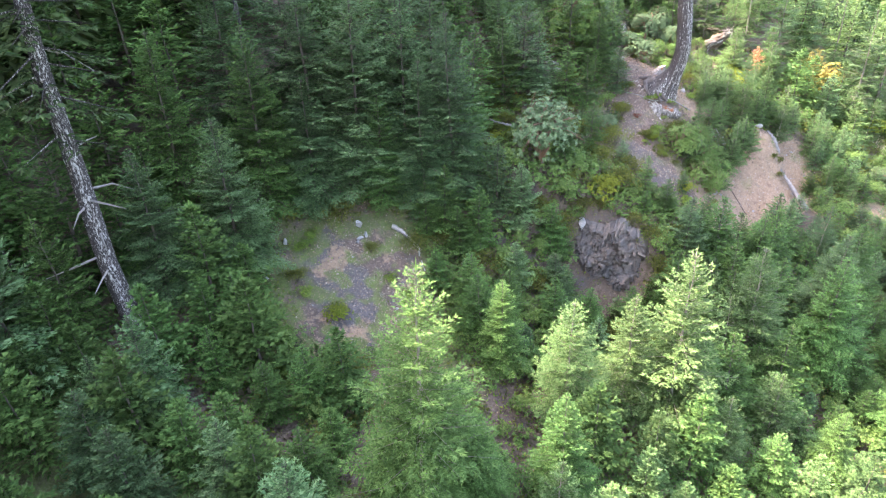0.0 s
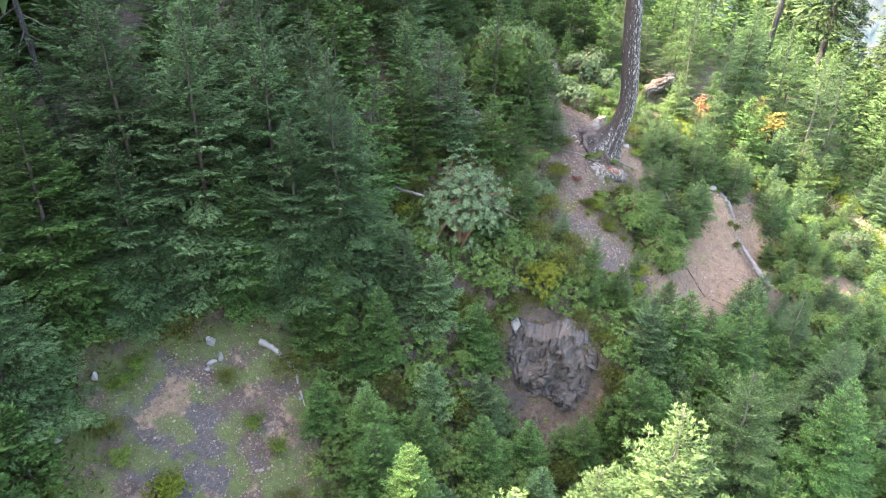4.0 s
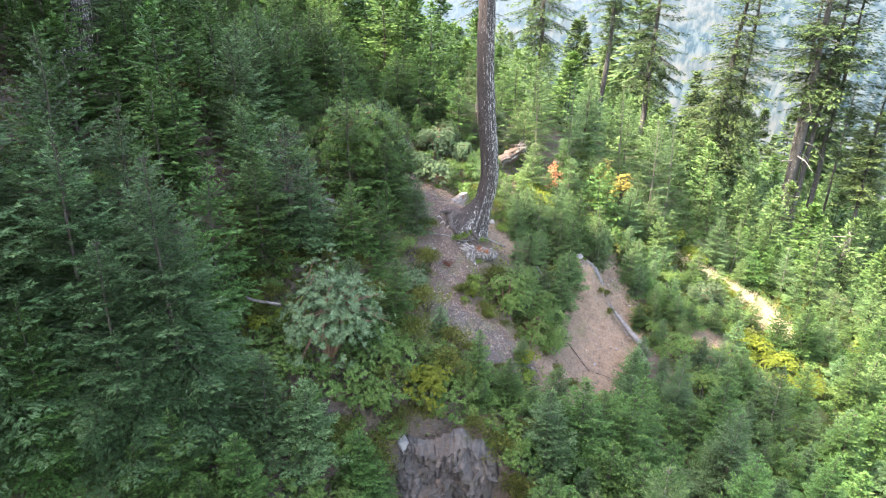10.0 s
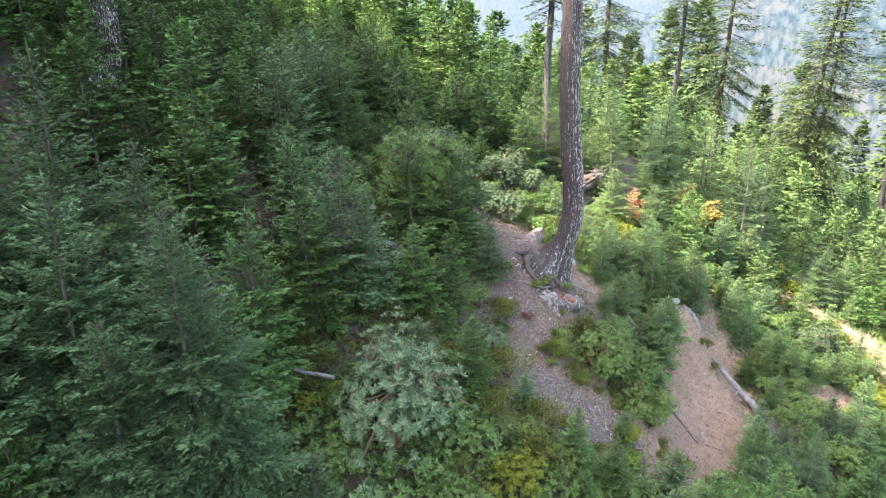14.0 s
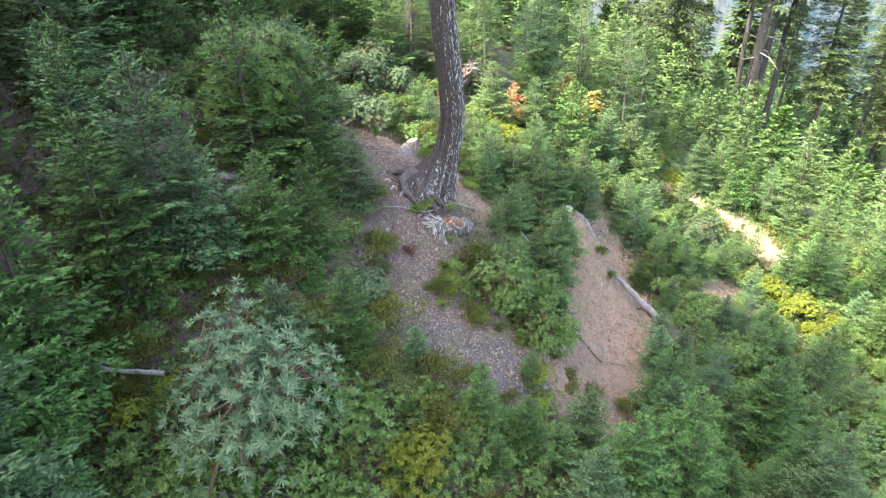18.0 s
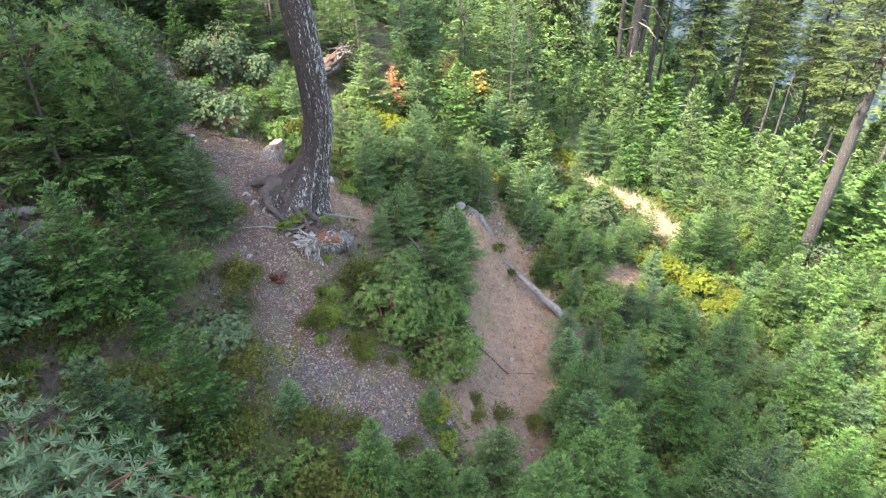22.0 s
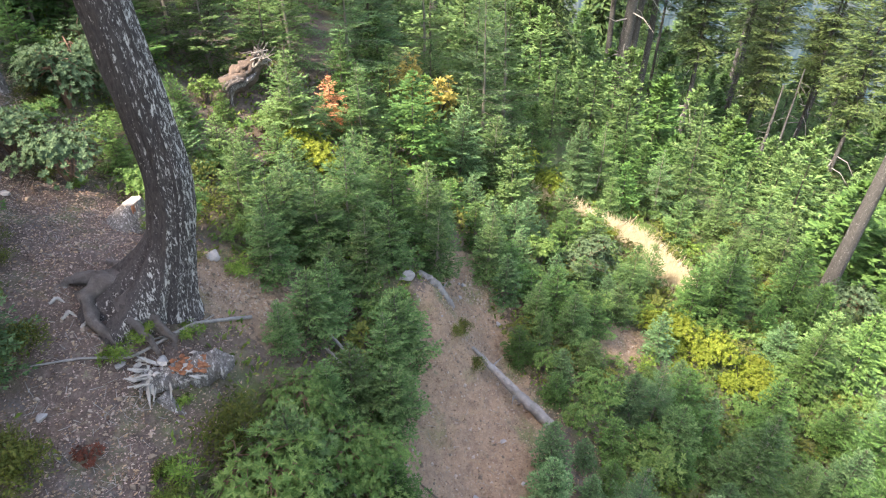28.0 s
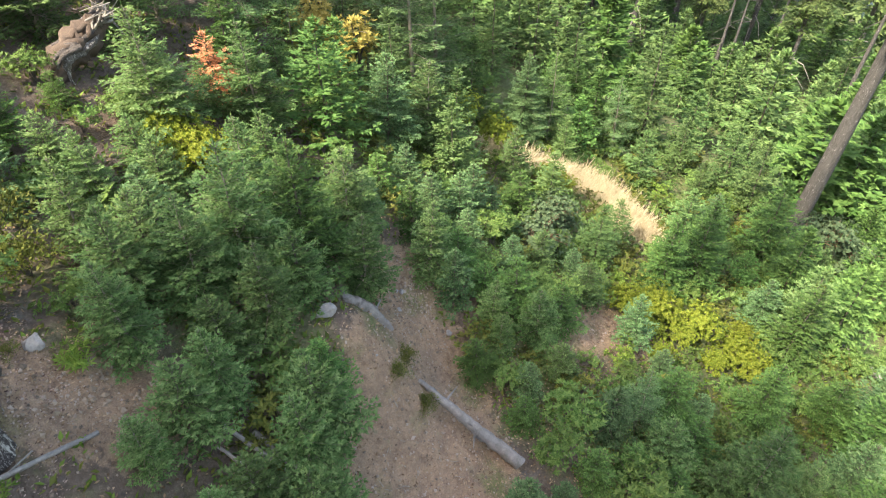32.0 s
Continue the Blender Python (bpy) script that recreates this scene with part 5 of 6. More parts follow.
def log_thing(name, label, points, radii, material, category="log", group="", seed=1, sides=10, lift=None, limbs=0, rough_by=0.05, straight=False):
    """A fallen trunk or branch along points on the plan, resting on the ground."""
    rng = np.random.default_rng(seed)
    p = np.array([(x, y, float(on_ground(x, y))) for x, y in points]) + [0, 0, 0]
    p[:, 2] += np.array(radii) * 0.75 if lift is None else np.array(lift)
    if straight:
        # A stiff stem spans the hollows: it lies on its two highest supports.
        f = np.linspace(0, 1, len(p))[:, None]
        line = p[0] + f * (p[-1] - p[0])
        p = line + [0, 0, max(0.0, float((p - line)[:, 2].max()) - 0.05)]
    u = np.linspace(0, len(p) - 1, 6 * len(p))
    q = np.stack([np.interp(u, range(len(p)), p[:, c]) for c in range(3)], 1)
    r = np.interp(u, range(len(p)), radii)
    q = q + rng.normal(0, 0.12, q.shape) * r[:, None]
    origin = p.mean(0)
    ob = thing(name, label, category, group)
    ob.location = origin
    s = Shape()
    tube(s, q - origin, r, sides, rough_by, rng)
    part("trunk", s.mesh("trunk", material, True), ob)
    for i in range(limbs):
        k = rng.integers(3, len(q) - 2)
        w = rng.normal(0, 1, 3)
        w[2] = abs(w[2]) * 0.5
        w /= np.linalg.norm(w)
        t = Shape()
        ln = rng.uniform(0.2, 0.5)
        tube(t, [q[k] - origin, q[k] - origin + w * ln * 0.5, q[k] - origin + w * ln + rng.normal(0, 0.05, 3)], [r[k] * 0.35, r[k] * 0.25, 0.004], 5)
        part("branch_stub", t.mesh("branch_stub", material, True), ob)
    return ob


def cut_stump():
    ob = thing("tree_stump", "weathered stump with flared foot and pale sawn top", "stump")
    x, y = -0.08, 3.95
    ob.location, ob.scale = (x, y, float(on_ground(x, y)) - 0.05), (0.82, 0.82, 0.95)
    s, ang = Shape(), np.linspace(0, 2 * np.pi, 40, endpoint=False)
    zs = np.linspace(0, 0.56, 12)
    r = np.interp(zs, [0, 0.1, 0.25, 0.42, 0.56], [0.6, 0.47, 0.34, 0.25, 0.2])
    wob = np.array([[0.16 * noise.noise((math.cos(a) * 2, math.sin(a) * 2, z * 1.5)) + 0.07 * noise.noise((math.cos(a) * 7, math.sin(a) * 7, z * 2)) for a in ang] for z in zs])
    toe = np.clip(1 - zs / 0.62, 0, 1)[:, None] ** 1.25 * (0.62 * np.clip(np.cos(ang - 3.4), 0, 1) ** 2 + 0.15 * np.clip(np.cos(3 * ang + 0.4), 0, 1))
    rr = r[:, None] * (1 + wob) + toe
    v = np.stack([rr * np.cos(ang), rr * np.sin(ang), zs[:, None] + (0.045 * np.cos(ang) + 0.012 * np.sin(5 * ang))[None] * (zs[:, None] > 0.5)], -1)
    cells = np.arange(v[..., 0].size).reshape(len(zs), -1)
    nxt = np.roll(cells, -1, 1)
    s.add(v, np.stack([c.ravel() for c in (cells[:-1], nxt[:-1], nxt[1:], cells[1:])], 1))
    part("trunk", s.mesh("trunk", STUMPWOOD, True), ob)
    t = Shape()
    rim = v[-1] * [0.97, 0.97, 1] + [0, 0, 0.012]
    low = v[-1] * [0.97, 0.97, 1] - [0, 0, 0.03]
    k = np.arange(40)
    t.add(np.r_[rim, low, [[0, 0, 0.57]]], [(80, a, (a + 1) % 40) for a in k])
    t.add(np.r_[low, rim], np.stack([k, (k + 1) % 40, 40 + (k + 1) % 40, 40 + k], 1))
    part("cut_face", t.mesh("cut_face", CUTWOOD), ob, "pale sawn wood")
    h, rng = Shape(), np.random.default_rng(5)
    for i in range(7):
        a = 4.75 + rng.normal(0, 0.1)
        tube(h, [(0.93 * np.interp(z, zs, rr[:, int(a / 6.2832 * 40)]) * math.cos(a), 0.93 * np.interp(z, zs, rr[:, int(a / 6.2832 * 40)]) * math.sin(a), z) for z in (0.54, 0.45, rng.uniform(0.36, 0.42))], [0.02, 0.024, 0.008], 5, 0.3, rng)
    part("heartwood", h.mesh("heartwood", ROTWOOD), ob, "rust brown streak of rotten wood")


def grey_stump(x, y, tall, r):
    """A small weathered stump, ragged at the top."""
    ob = thing("tree_stump", "small grey weathered stump on the bank above the trail", "stump")
    ob.location = (x, y, float(on_ground(x, y)) - 0.05)
    ang, zs = np.linspace(0, 2 * np.pi, 24, endpoint=False), np.linspace(0, 1, 8)
    wob = np.array([[0.22 * noise.noise((math.cos(a) * 2.5, math.sin(a) * 2.5, z)) for a in ang] for z in zs])
    rr = r * np.interp(zs, [0, 0.3, 1], [1.5, 1.1, 0.9])[:, None] * (1 + wob)
    top = np.array([0.22 * noise.noise((math.cos(a) * 3, math.sin(a) * 3, 7)) for a in ang])
    v = np.stack([rr * np.cos(ang), rr * np.sin(ang), tall * zs[:, None] * (1 + top)[None]], -1)
    cells = np.arange(v[..., 0].size).reshape(8, -1)
    nxt = np.roll(cells, -1, 1)
    s = Shape()
    s.add(v, np.stack([c.ravel() for c in (cells[:-1], nxt[:-1], nxt[1:], cells[1:])], 1))
    part("trunk", s.mesh("trunk", STUMPWOOD, True), ob)
    t = Shape()
    t.add(np.r_[v[-1], [[0, 0, 0.8 * tall]]], [(24, a, (a + 1) % 24) for a in range(24)])
    part("broken_top", t.mesh("broken_top", DARKWOOD), ob, "dark broken hollow top")


grey_stump(-2.74, 8.95, 0.5, 0.15)
cut_stump()


def rotten_log():
    """The shattered log below the great fir: bleached splinters, a rust-brown heart, a grey sound end."""
    rng = np.random.default_rng(31)
    ob = thing("rotten_log", "shattered rotten log, bleached white and rust brown", "log")
    ob.location, ob.scale = (0.24, 0.04, float(on_ground(0.24, 0.04))), (1.12, 1.3, 1.35)
    way = np.array([0.95, 0.26, -0.25])
    way /= np.linalg.norm(way)
    z = np.linspace(0, 1, 16)
    s = Shape()
    tube(s, np.c_[-0.42 + 1.25 * z, -0.12 + 0.36 * z, 0.06 - 0.24 * z] + rng.normal(0, 0.012, (16, 3)), np.interp(z, [0, 0.1, 0.3, 0.55, 0.85, 1], [0.06, 0.15, 0.17, 0.19, 0.17, 0.08]), 18, 0.17, rng)
    part("trunk", s.mesh("trunk", STUMPWOOD, True), ob, "grey weathered shell of the log")
    s = Shape()
    tube(s, [(-0.2, -0.2, -0.1), (-0.1, -0.32, -0.2), (0.05, -0.42, -0.32)], [0.12, 0.1, 0.04], 10, 0.25, rng)
    part("broken_shell", s.mesh("broken_shell", STUMPWOOD, True), ob)
    h = Shape()
    for i in range(90):
        a = np.array([rng.uniform(-0.05, 0.42), rng.normal(0.02, 0.07), 0.0])
        a[2] = 0.06 - 0.24 * (a[0] + 0.42) / 1.25 + 0.15 + rng.uniform(-0.03, 0.05)
        w = way * rng.uniform(0.04, 0.1) + rng.normal(0, 0.02, 3)
        tube(h, [a, a + w * 0.5, a + w], [0.012, rng.uniform(0.016, 0.03), 0.008], 5, 0.35, rng)
    part("heartwood", h.mesh("heartwood", ROTWOOD), ob, "rust brown crumbling heartwood")
    for i in range(64):
        # Long thin slivers along the torn end and over the open top, some slid off downhill.
        fall, top = i % 6 == 0, i % 3 == 1
        a = np.array([rng.uniform(0.1, 0.45) if top else rng.uniform(-0.45, -0.05), rng.normal(-0.02, 0.1), 0.0])
        a[2] = 0.06 - 0.24 * (a[0] + 0.42) / 1.25 + rng.uniform(0.05, 0.18)
        w = -way * rng.uniform(0.08, 0.24) + rng.normal(0, 0.05, 3) + (np.array([0.1, -0.2, -0.16]) if fall else 0)
        flat = np.cross(w, rng.normal(0, 0.5, 3) + [0, 0, 1])
        flat = flat / np.linalg.norm(flat) * rng.uniform(0.018, 0.045)
        thick = np.cross(w, flat)
        thick = thick / np.linalg.norm(thick) * rng.uniform(0.006, 0.014)
        ring = lambda c, f: [c + flat * f + thick, c - flat * f + thick * 0.6, c - flat * f - thick, c + flat * f - thick * 0.6]
        t = Shape()
        t.add(ring(a, 0.8) + ring(a + w * 0.45 + rng.normal(0, 0.012, 3), 1.0) + ring(a + w, rng.uniform(0.05, 0.4)), [(0, 1, 5, 4), (1, 2, 6, 5), (2, 3, 7, 6), (3, 0, 4, 7), (4, 5, 9, 8), (5, 6, 10, 9), (6, 7, 11, 10), (7, 4, 8, 11), (3, 2, 1, 0), (8, 9, 10, 11)])
        part("splinter", t.mesh("splinter", PALEWOOD if i % 5 else STUMPWOOD), ob, "bleached white splinter")


rotten_log()
log_thing("fallen_pole", "long thin bleached pole across the trail", [(-1.72, 0.05), (-1.0, 0.15), (-0.28, 0.24), (0.65, 0.85), (1.64, 1.54)], [0.016, 0.02, 0.025, 0.034, 0.036], LOGWOOD, seed=3, sides=6, lift=(0.08, 0.08, 0.12, 0.27, 0.1))
log_thing("fallen_branch", "thin grey stick beside the great roots", [(-0.2, 0.5), (0.5, 0.75), (1.0, 1.3)], [0.015, 0.018, 0.012], GREYWOOD, seed=4, sides=5, lift=(0.1, 0.1, 0.1))
log_thing("fallen_log", "bleached grey log lying on the bare slide", [(6.85, 2.4), (7.2, 1.85), (7.6, 1.2), (8.12, 0.35)], [0.045, 0.1, 0.13, 0.15], LOGWOOD, seed=5, limbs=3, rough_by=0.07, straight=True)
log_thing("fallen_log", "weathered split log at the top of the slide", [(5.95, 3.85), (6.35, 3.75), (6.8, 3.55)], [0.1, 0.14, 0.06], LOGWOOD, seed=6, limbs=3, rough_by=0.12)
log_thing("fallen_log", "thin grey fallen stem among the firs", [(3.1, 1.55), (3.45, 1.2), (3.9, 0.8)], [0.03, 0.04, 0.03], GREYWOOD, seed=7, limbs=2, lift=(0.4, 0.4, 0.3))
log_thing("fallen_log", "thin grey fallen stem among the firs", [(3.5, 1.5), (3.75, 1.1), (3.95, 0.9)], [0.045, 0.05, 0.03], GREYWOOD, seed=8, lift=(0.3, 0.3, 0.25))
log_thing("fallen_log", "straight pale pole leaning on the slope", [(-8.5, -5.75), (-7.3, -5.95), (-6.4, -6.1)], [0.035, 0.05, 0.055], GREYWOOD, seed=9, lift=(0.3, 0.42, 0.5))
log_thing("fallen_log", "crooked bleached log at the edge of the clearing", [(-10.0, -12.5), (-9.6, -12.5), (-9.2, -12.6), (-8.8, -12.7), (-8.65, -13.0)], [0.1, 0.09, 0.05, 0.06, 0.025], PALEWOOD, seed=10, limbs=3, rough_by=0.14)
log_thing("fallen_log", "short bleached stick below the clearing log", [(-8.5, -13.2), (-8.25, -13.5)], [0.035, 0.02], PALEWOOD, seed=11)
log_thing("fallen_log", "reddish rotting log half buried in the slope", [(-7.9, -3.0), (-7.2, -3.2), (-6.8, -3.5)], [0.16, 0.18, 0.12], ROTWOOD, seed=12, limbs=2)
for i, (a, b) in enumerate((((-6.1, -0.2), (-5.5, -0.5)), ((-5.9, -0.6), (-5.3, -0.2)), ((-6.3, -0.7), (-5.7, -0.9)), ((-5.5, -0.9), (-5.1, -0.5)))):
    log_thing("dead_wood", "grey dead wood piled on the slope", [a, ((a[0] + b[0]) / 2, (a[1] + b[1]) / 2), b], [0.09, 0.12, 0.07], GREYWOOD if i % 2 else DARKWOOD, group="dead wood pile", seed=20 + i, limbs=2)
log_thing("fallen_log", "thin pale log in the lower clearing", [(20.4, 2.0), (21.2, 0.9), (21.6, -0.9)], [0.07, 0.1, 0.12], LOGWOOD, seed=14, limbs=5, lift=(0.3, 0.35, 0.3))
log_thing("fallen_branch", "pale dead stem under the shrubs", [(2.94, 1.27), (3.2, 0.95), (3.5, 0.6)], [0.025, 0.04, 0.03], GREYWOOD, seed=18, sides=6, lift=(0.35, 0.4, 0.4))
rough_stone("boulder", "pale boulder among the lower brush", 21.1, 1.2, 0.35, STONE, 44, 0.2, 30, "boulder")
log_thing("fallen_branch", "thin dead branch across the slide foot", [(4.2, -0.9), (5.0, -1.6), (6.0, -1.5)], [0.02, 0.022, 0.012], DARKWOOD, seed=15, sides=5, lift=(0.05, 0.05, 0.05))
log_thing("fallen_branch", "dead grey branch under the shrubs", [(2.1, -0.9), (2.6, -1.3), (2.9, -1.9)], [0.03, 0.03, 0.015], GREYWOOD, seed=16, sides=6, lift=(0.3, 0.3, 0.2))
for i, (x, y) in enumerate(((-1.2, 0.9), (-0.95, 0.75), (-1.35, 1.15))):
    log_thing("wood_splinter", "small bleached splinter of wood on the trail", [(x, y), (x + 0.1, y + 0.12), (x + 0.2, y + 0.05)], [0.025, 0.035, 0.01], PALEWOOD, category="wood", seed=50 + i, sides=5, rough_by=0.15)


def uprooted_stump(x, y):
    """A torn-out stump: a dark block of wood, pale roots arching over one end, a fan of bleached rootlets at the other."""
    rng = np.random.default_rng(41)
    ob = thing("uprooted_stump", "torn-out dark stump with bleached twisted roots", "stump")
    ob.location, ob.scale = (x, y, float(on_ground(x, y))), (1.15, 1.15, 1.15)
    s = Shape()
    z = np.linspace(0, 1, 12)
    body = np.stack([np.interp(z, [0, 0.3, 0.7, 1], q) for q in ((-0.5, -0.25, 0.2, 0.55), (-0.2, -0.1, 0.05, 0.12), (0.1, 0.5, 0.72, 1.0))], 1)
    tube(s, body, np.interp(z, [0, 0.3, 0.7, 1], [0.16, 0.27, 0.28, 0.14]), 18, 0.25, rng)
    part("trunk", s.mesh("trunk", DARKWOOD, True), ob)
    for i in range(9):
        # Twisted ridges of wood along the body.
        t, f = Shape(), i / 9 * 6.283
        spin = f + np.linspace(0, 1.1, 12)
        off = np.interp(z, [0, 0.3, 0.7, 1], [0.12, 0.24, 0.25, 0.1])
        tube(t, body + np.c_[np.zeros(12), np.cos(spin) * off, np.sin(spin) * off] + rng.normal(0, 0.015, (12, 3)), rng.uniform(0.05, 0.09) * np.interp(z, [0, 0.5, 1], [0.8, 1.1, 0.5]), 8, 0.15, rng)
        part("ridge", t.mesh("ridge", (ROOTBARK, STUMPWOOD, DARKWOOD)[i % 3], True), ob)
    for i in range(34):
        t = Shape()
        a = np.array([rng.uniform(0.35, 0.65), rng.uniform(-0.15, 0.2), rng.uniform(0.85, 1.1)])
        w = np.array([rng.uniform(-0.15, 0.7), rng.normal(-0.1, 0.4), rng.uniform(-0.2, 0.7)])
        w = w / np.linalg.norm(w) * rng.uniform(0.2, 0.46)
        tube(t, [a, a + w * 0.4 + rng.normal(0, 0.06, 3), a + w * 0.75 + rng.normal(0, 0.1, 3), a + w + rng.normal(0, 0.12, 3)], [0.032, 0.026, 0.017, 0.005], 5, 0.1, rng)
        part("rootlet", t.mesh("rootlet", GREYWOOD if i % 4 else ROOTBARK, True), ob)
    for i in range(4):
        # Thick roots twisting round the torn end, no two alike.
        t = Shape()
        a = np.array([rng.uniform(-0.2, 0.15), rng.uniform(-0.35, 0.05), rng.uniform(0.45, 0.8)])
        turn, bend, r0 = rng.uniform(2.2, 3.1), rng.uniform(0.7, 1.3), rng.uniform(0.06, 0.1)
        q, d = [a], rng.uniform(0.05, 0.08)
        for k in range(10):
            turn += bend * 0.16 + rng.normal(0, 0.12)
            q.append(q[-1] + d * np.array([math.cos(turn), -0.35 + rng.normal(0, 0.2), math.sin(turn)]))
        q = np.array(q)
        q[:, 2] = np.maximum(q[:, 2], 0.02)
        tube(t, q, r0 * np.linspace(1.0, 0.3, 11), 8, 0.12, rng)
        part("root", t.mesh("root", STUMPWOOD if i % 3 == 1 else ROOTBARK, True), ob)


uprooted_stump(2.9, 10.7)


def outcrop(x, y, z):
    """The dark rock face below the trail: a broken wall of tilted slabs."""
    ob = thing("rock_outcrop", "dark grey broken rock face with fractured slabs", "rock")
    ob.location, ob.scale = (x - 0.1, y, z), (0.9, 1, 0.95)
    rng = np.random.default_rng(9)
    us, ws = np.linspace(-2.0, 2.0, 66), np.linspace(0, 1, 56)
    U, W = np.meshgrid(us, ws)
    edge = np.clip(1 - (abs(U) / 2.0) ** 4, 0, 1)
    top = 1.3 * edge + 0.5 * np.array([noise.noise((u * 1.1, 5, 0)) for u in us])[None] * edge
    step = np.array([[noise.noise((u * 1.4 + w * 0.8, w * 3.0, 2)) for u in us] for w in ws])
    crack = np.array([[abs(noise.noise((u * 3.2 - w * 2, w * 5.5 + u, 7))) for u in us] for w in ws])
    fine = np.array([[noise.noise((u * 11, w * 16, 4)) for u in us] for w in ws])
    Z = -1.9 + (top + 1.9) * W
    out = 0.32 * np.sin(np.pi * np.clip(W * 0.9 + 0.05, 0, 1)) * edge + 0.42 * np.floor(step * 6) / 6 - 0.22 * np.clip(0.16 - crack, 0, 1) / 0.16 + 0.07 * fine
    Y = -out - 0.55 * (1 - W) + 0.45 * np.clip(W - 0.93, 0, 1) / 0.07 + 0.6 * (1 - edge)
    s = Shape()
    cells = np.arange(U.size).reshape(U.shape)
    s.add(np.stack([U, Y, Z], -1), np.stack([c.ravel() for c in (cells[:-1, :-1], cells[:-1, 1:], cells[1:, 1:], cells[1:, :-1])], 1))
    part("rock_face", s.mesh("rock_face", ROCK), ob)
    for i in range(60):
        u, w = rng.uniform(-1.6, 1.6), rng.uniform(0.1, 0.95)
        k = (np.argmin(abs(ws - w)), np.argmin(abs(us - u)))
        bm = bmesh.new()
        bmesh.ops.create_icosphere(bm, subdivisions=2, radius=1)
        size = rng.uniform(0.1, 0.3)
        for q in bm.verts:
            p = np.array(q.co)
            for n in np.random.default_rng(i).normal(0, 1, (5, 3)):
                n = n / np.linalg.norm(n)
                p = p - max(0, p @ n - 0.55) * n
            q.co = p * size * [1.25, 0.6, 0.55]
        me = bpy.data.meshes.new("slab")
        bm.to_mesh(me)
        bm.free()
        me.materials.append(ROCK)
        b = part("slab", me, ob)
        b.matrix_local = pose(u, float(Y[k]), float(Z[k]), rng.uniform(-30, 30), rng.uniform(-30, 30), rng.uniform(0, 180))


outcrop(-1.2, -8.8, -3.95)
rough_stone("boulder", "pale grey boulder on top of the rock face", -2.55, -8.45, 0.36, STONE_PALE, 4, 0.2, 30, "boulder", squash=(0.8, 0.8, 1.15))
rough_stone("boulder", "pale broken boulder in the clearing", -11.2, -13.2, 0.27, STONE_PALE, 5, 0.2, 20, "boulder", squash=(1, 0.6, 0.9), facets=18)
rough_stone("boulder", "pale broken boulder in the clearing", -10.85, -13.35, 0.22, STONE_PALE, 15, 0.2, 120, "boulder", squash=(1.2, 0.5, 0.7), facets=18)
rough_stone("boulder", "pale broken boulder in the clearing", -11.0, -13.65, 0.22, STONE_PALE, 16, 0.2, 70, "boulder", squash=(1.3, 0.5, 0.6), facets=18)
rough_stone("stone", "small pale upright stone in the clearing", -13.45, -15.4, 0.16, STONE_PALE, 7, 0.2, 10, squash=(0.7, 0.7, 1.4))
rough_stone("stone", "small grey stone beside the clearing", -13.35, -17.1, 0.15, STONE_PALE, 8, 0.2, 10)
rough_stone("tree_stump", "dark broken stump at the edge of the clearing", -14.15, -19.1, 0.5, DARKWOOD, 9, 0.3, 10, "stump", squash=(1.1, 1, 0.7), facets=11)
rough_stone("boulder", "smooth grey boulder at the top of the slide", 5.4, 3.2, 0.22, STONE, 10, 0.25, 40, "boulder")
rough_stone("boulder", "dark stone beside the great fir", 1.15, 3.0, 0.2, STONE, 11, 0.3, 40)
rng = random.Random(77)
for i in range(36):
    line = (TRAIL, SLIDE, CLEARING, SLIDE)[i % 4]
    k = rng.randrange(len(line) - 1)
    f = rng.random()
    a, b = line[k], line[k + 1]
    w = a[2] + f * (b[2] - a[2])
    rough_stone("stone", "angular grey stone on bare ground", a[0] + f * (b[0] - a[0]) + rng.uniform(-w, w), a[1] + f * (b[1] - a[1]) + rng.uniform(-w, w), rng.uniform(0.05, 0.12), STONE, 100 + i, 0.3, rng.uniform(0, 360), group="loose stones", level=2)


def snag(x, y, tall, r, lean, label="bare grey dead trunk among the firs"):
    rng = np.random.default_rng(int(100 * x) % 997)
    ob = thing("dead_tree", label, "tree", "dead trunks")
    ob.location = (x, y, float(on_ground(x, y)) - 0.1)
    zs = np.linspace(0, 1, 8)
    line = np.c_[lean[0] * zs * tall, lean[1] * zs * tall, zs * tall] + rng.normal(0, 0.02 * r, (8, 3))
    s = Shape()
    tube(s, line, r * (1 - 0.7 * zs), 9, 0.05, rng)
    part("trunk", s.mesh("trunk", BARK_TALL, True), ob)
    for i in range(10):
        f = rng.uniform(0.35, 0.98)
        a = np.array([np.interp(f, zs, line[:, c]) for c in range(3)])
        az, ln = rng.uniform(0, 6.28), rng.uniform(0.3, 1.3)
        w = np.array([math.cos(az), math.sin(az), rng.uniform(-0.9, -0.1)]) * ln
        t = Shape()
        tube(t, [a, a + w * 0.6, a + w + [0, 0, -0.1 * ln]], [0.03, 0.02, 0.004], 4)
        part("branch_stub", t.mesh("branch_stub", BARK_TALL), ob)


for x, y, tall, r, lean in ((37.5, 20.4, 8, 0.16, (0.03, 0.0)), (41.0, 22.0, 9, 0.13, (0.06, 0.02)), (47, 23, 9, 0.14, (0.05, 0.02)), (44, 15, 12, 0.18, (0.06, 0)), (50, 17, 12, 0.16, (0.05, 0)), (31, 29, 14, 0.15, (0.01, 0)), (35, 30, 15, 0.14, (0.0, 0)), (-17.0, -10.5, 9, 0.12, (0.0, -0.05))):
    snag(x, y, tall, r, lean)


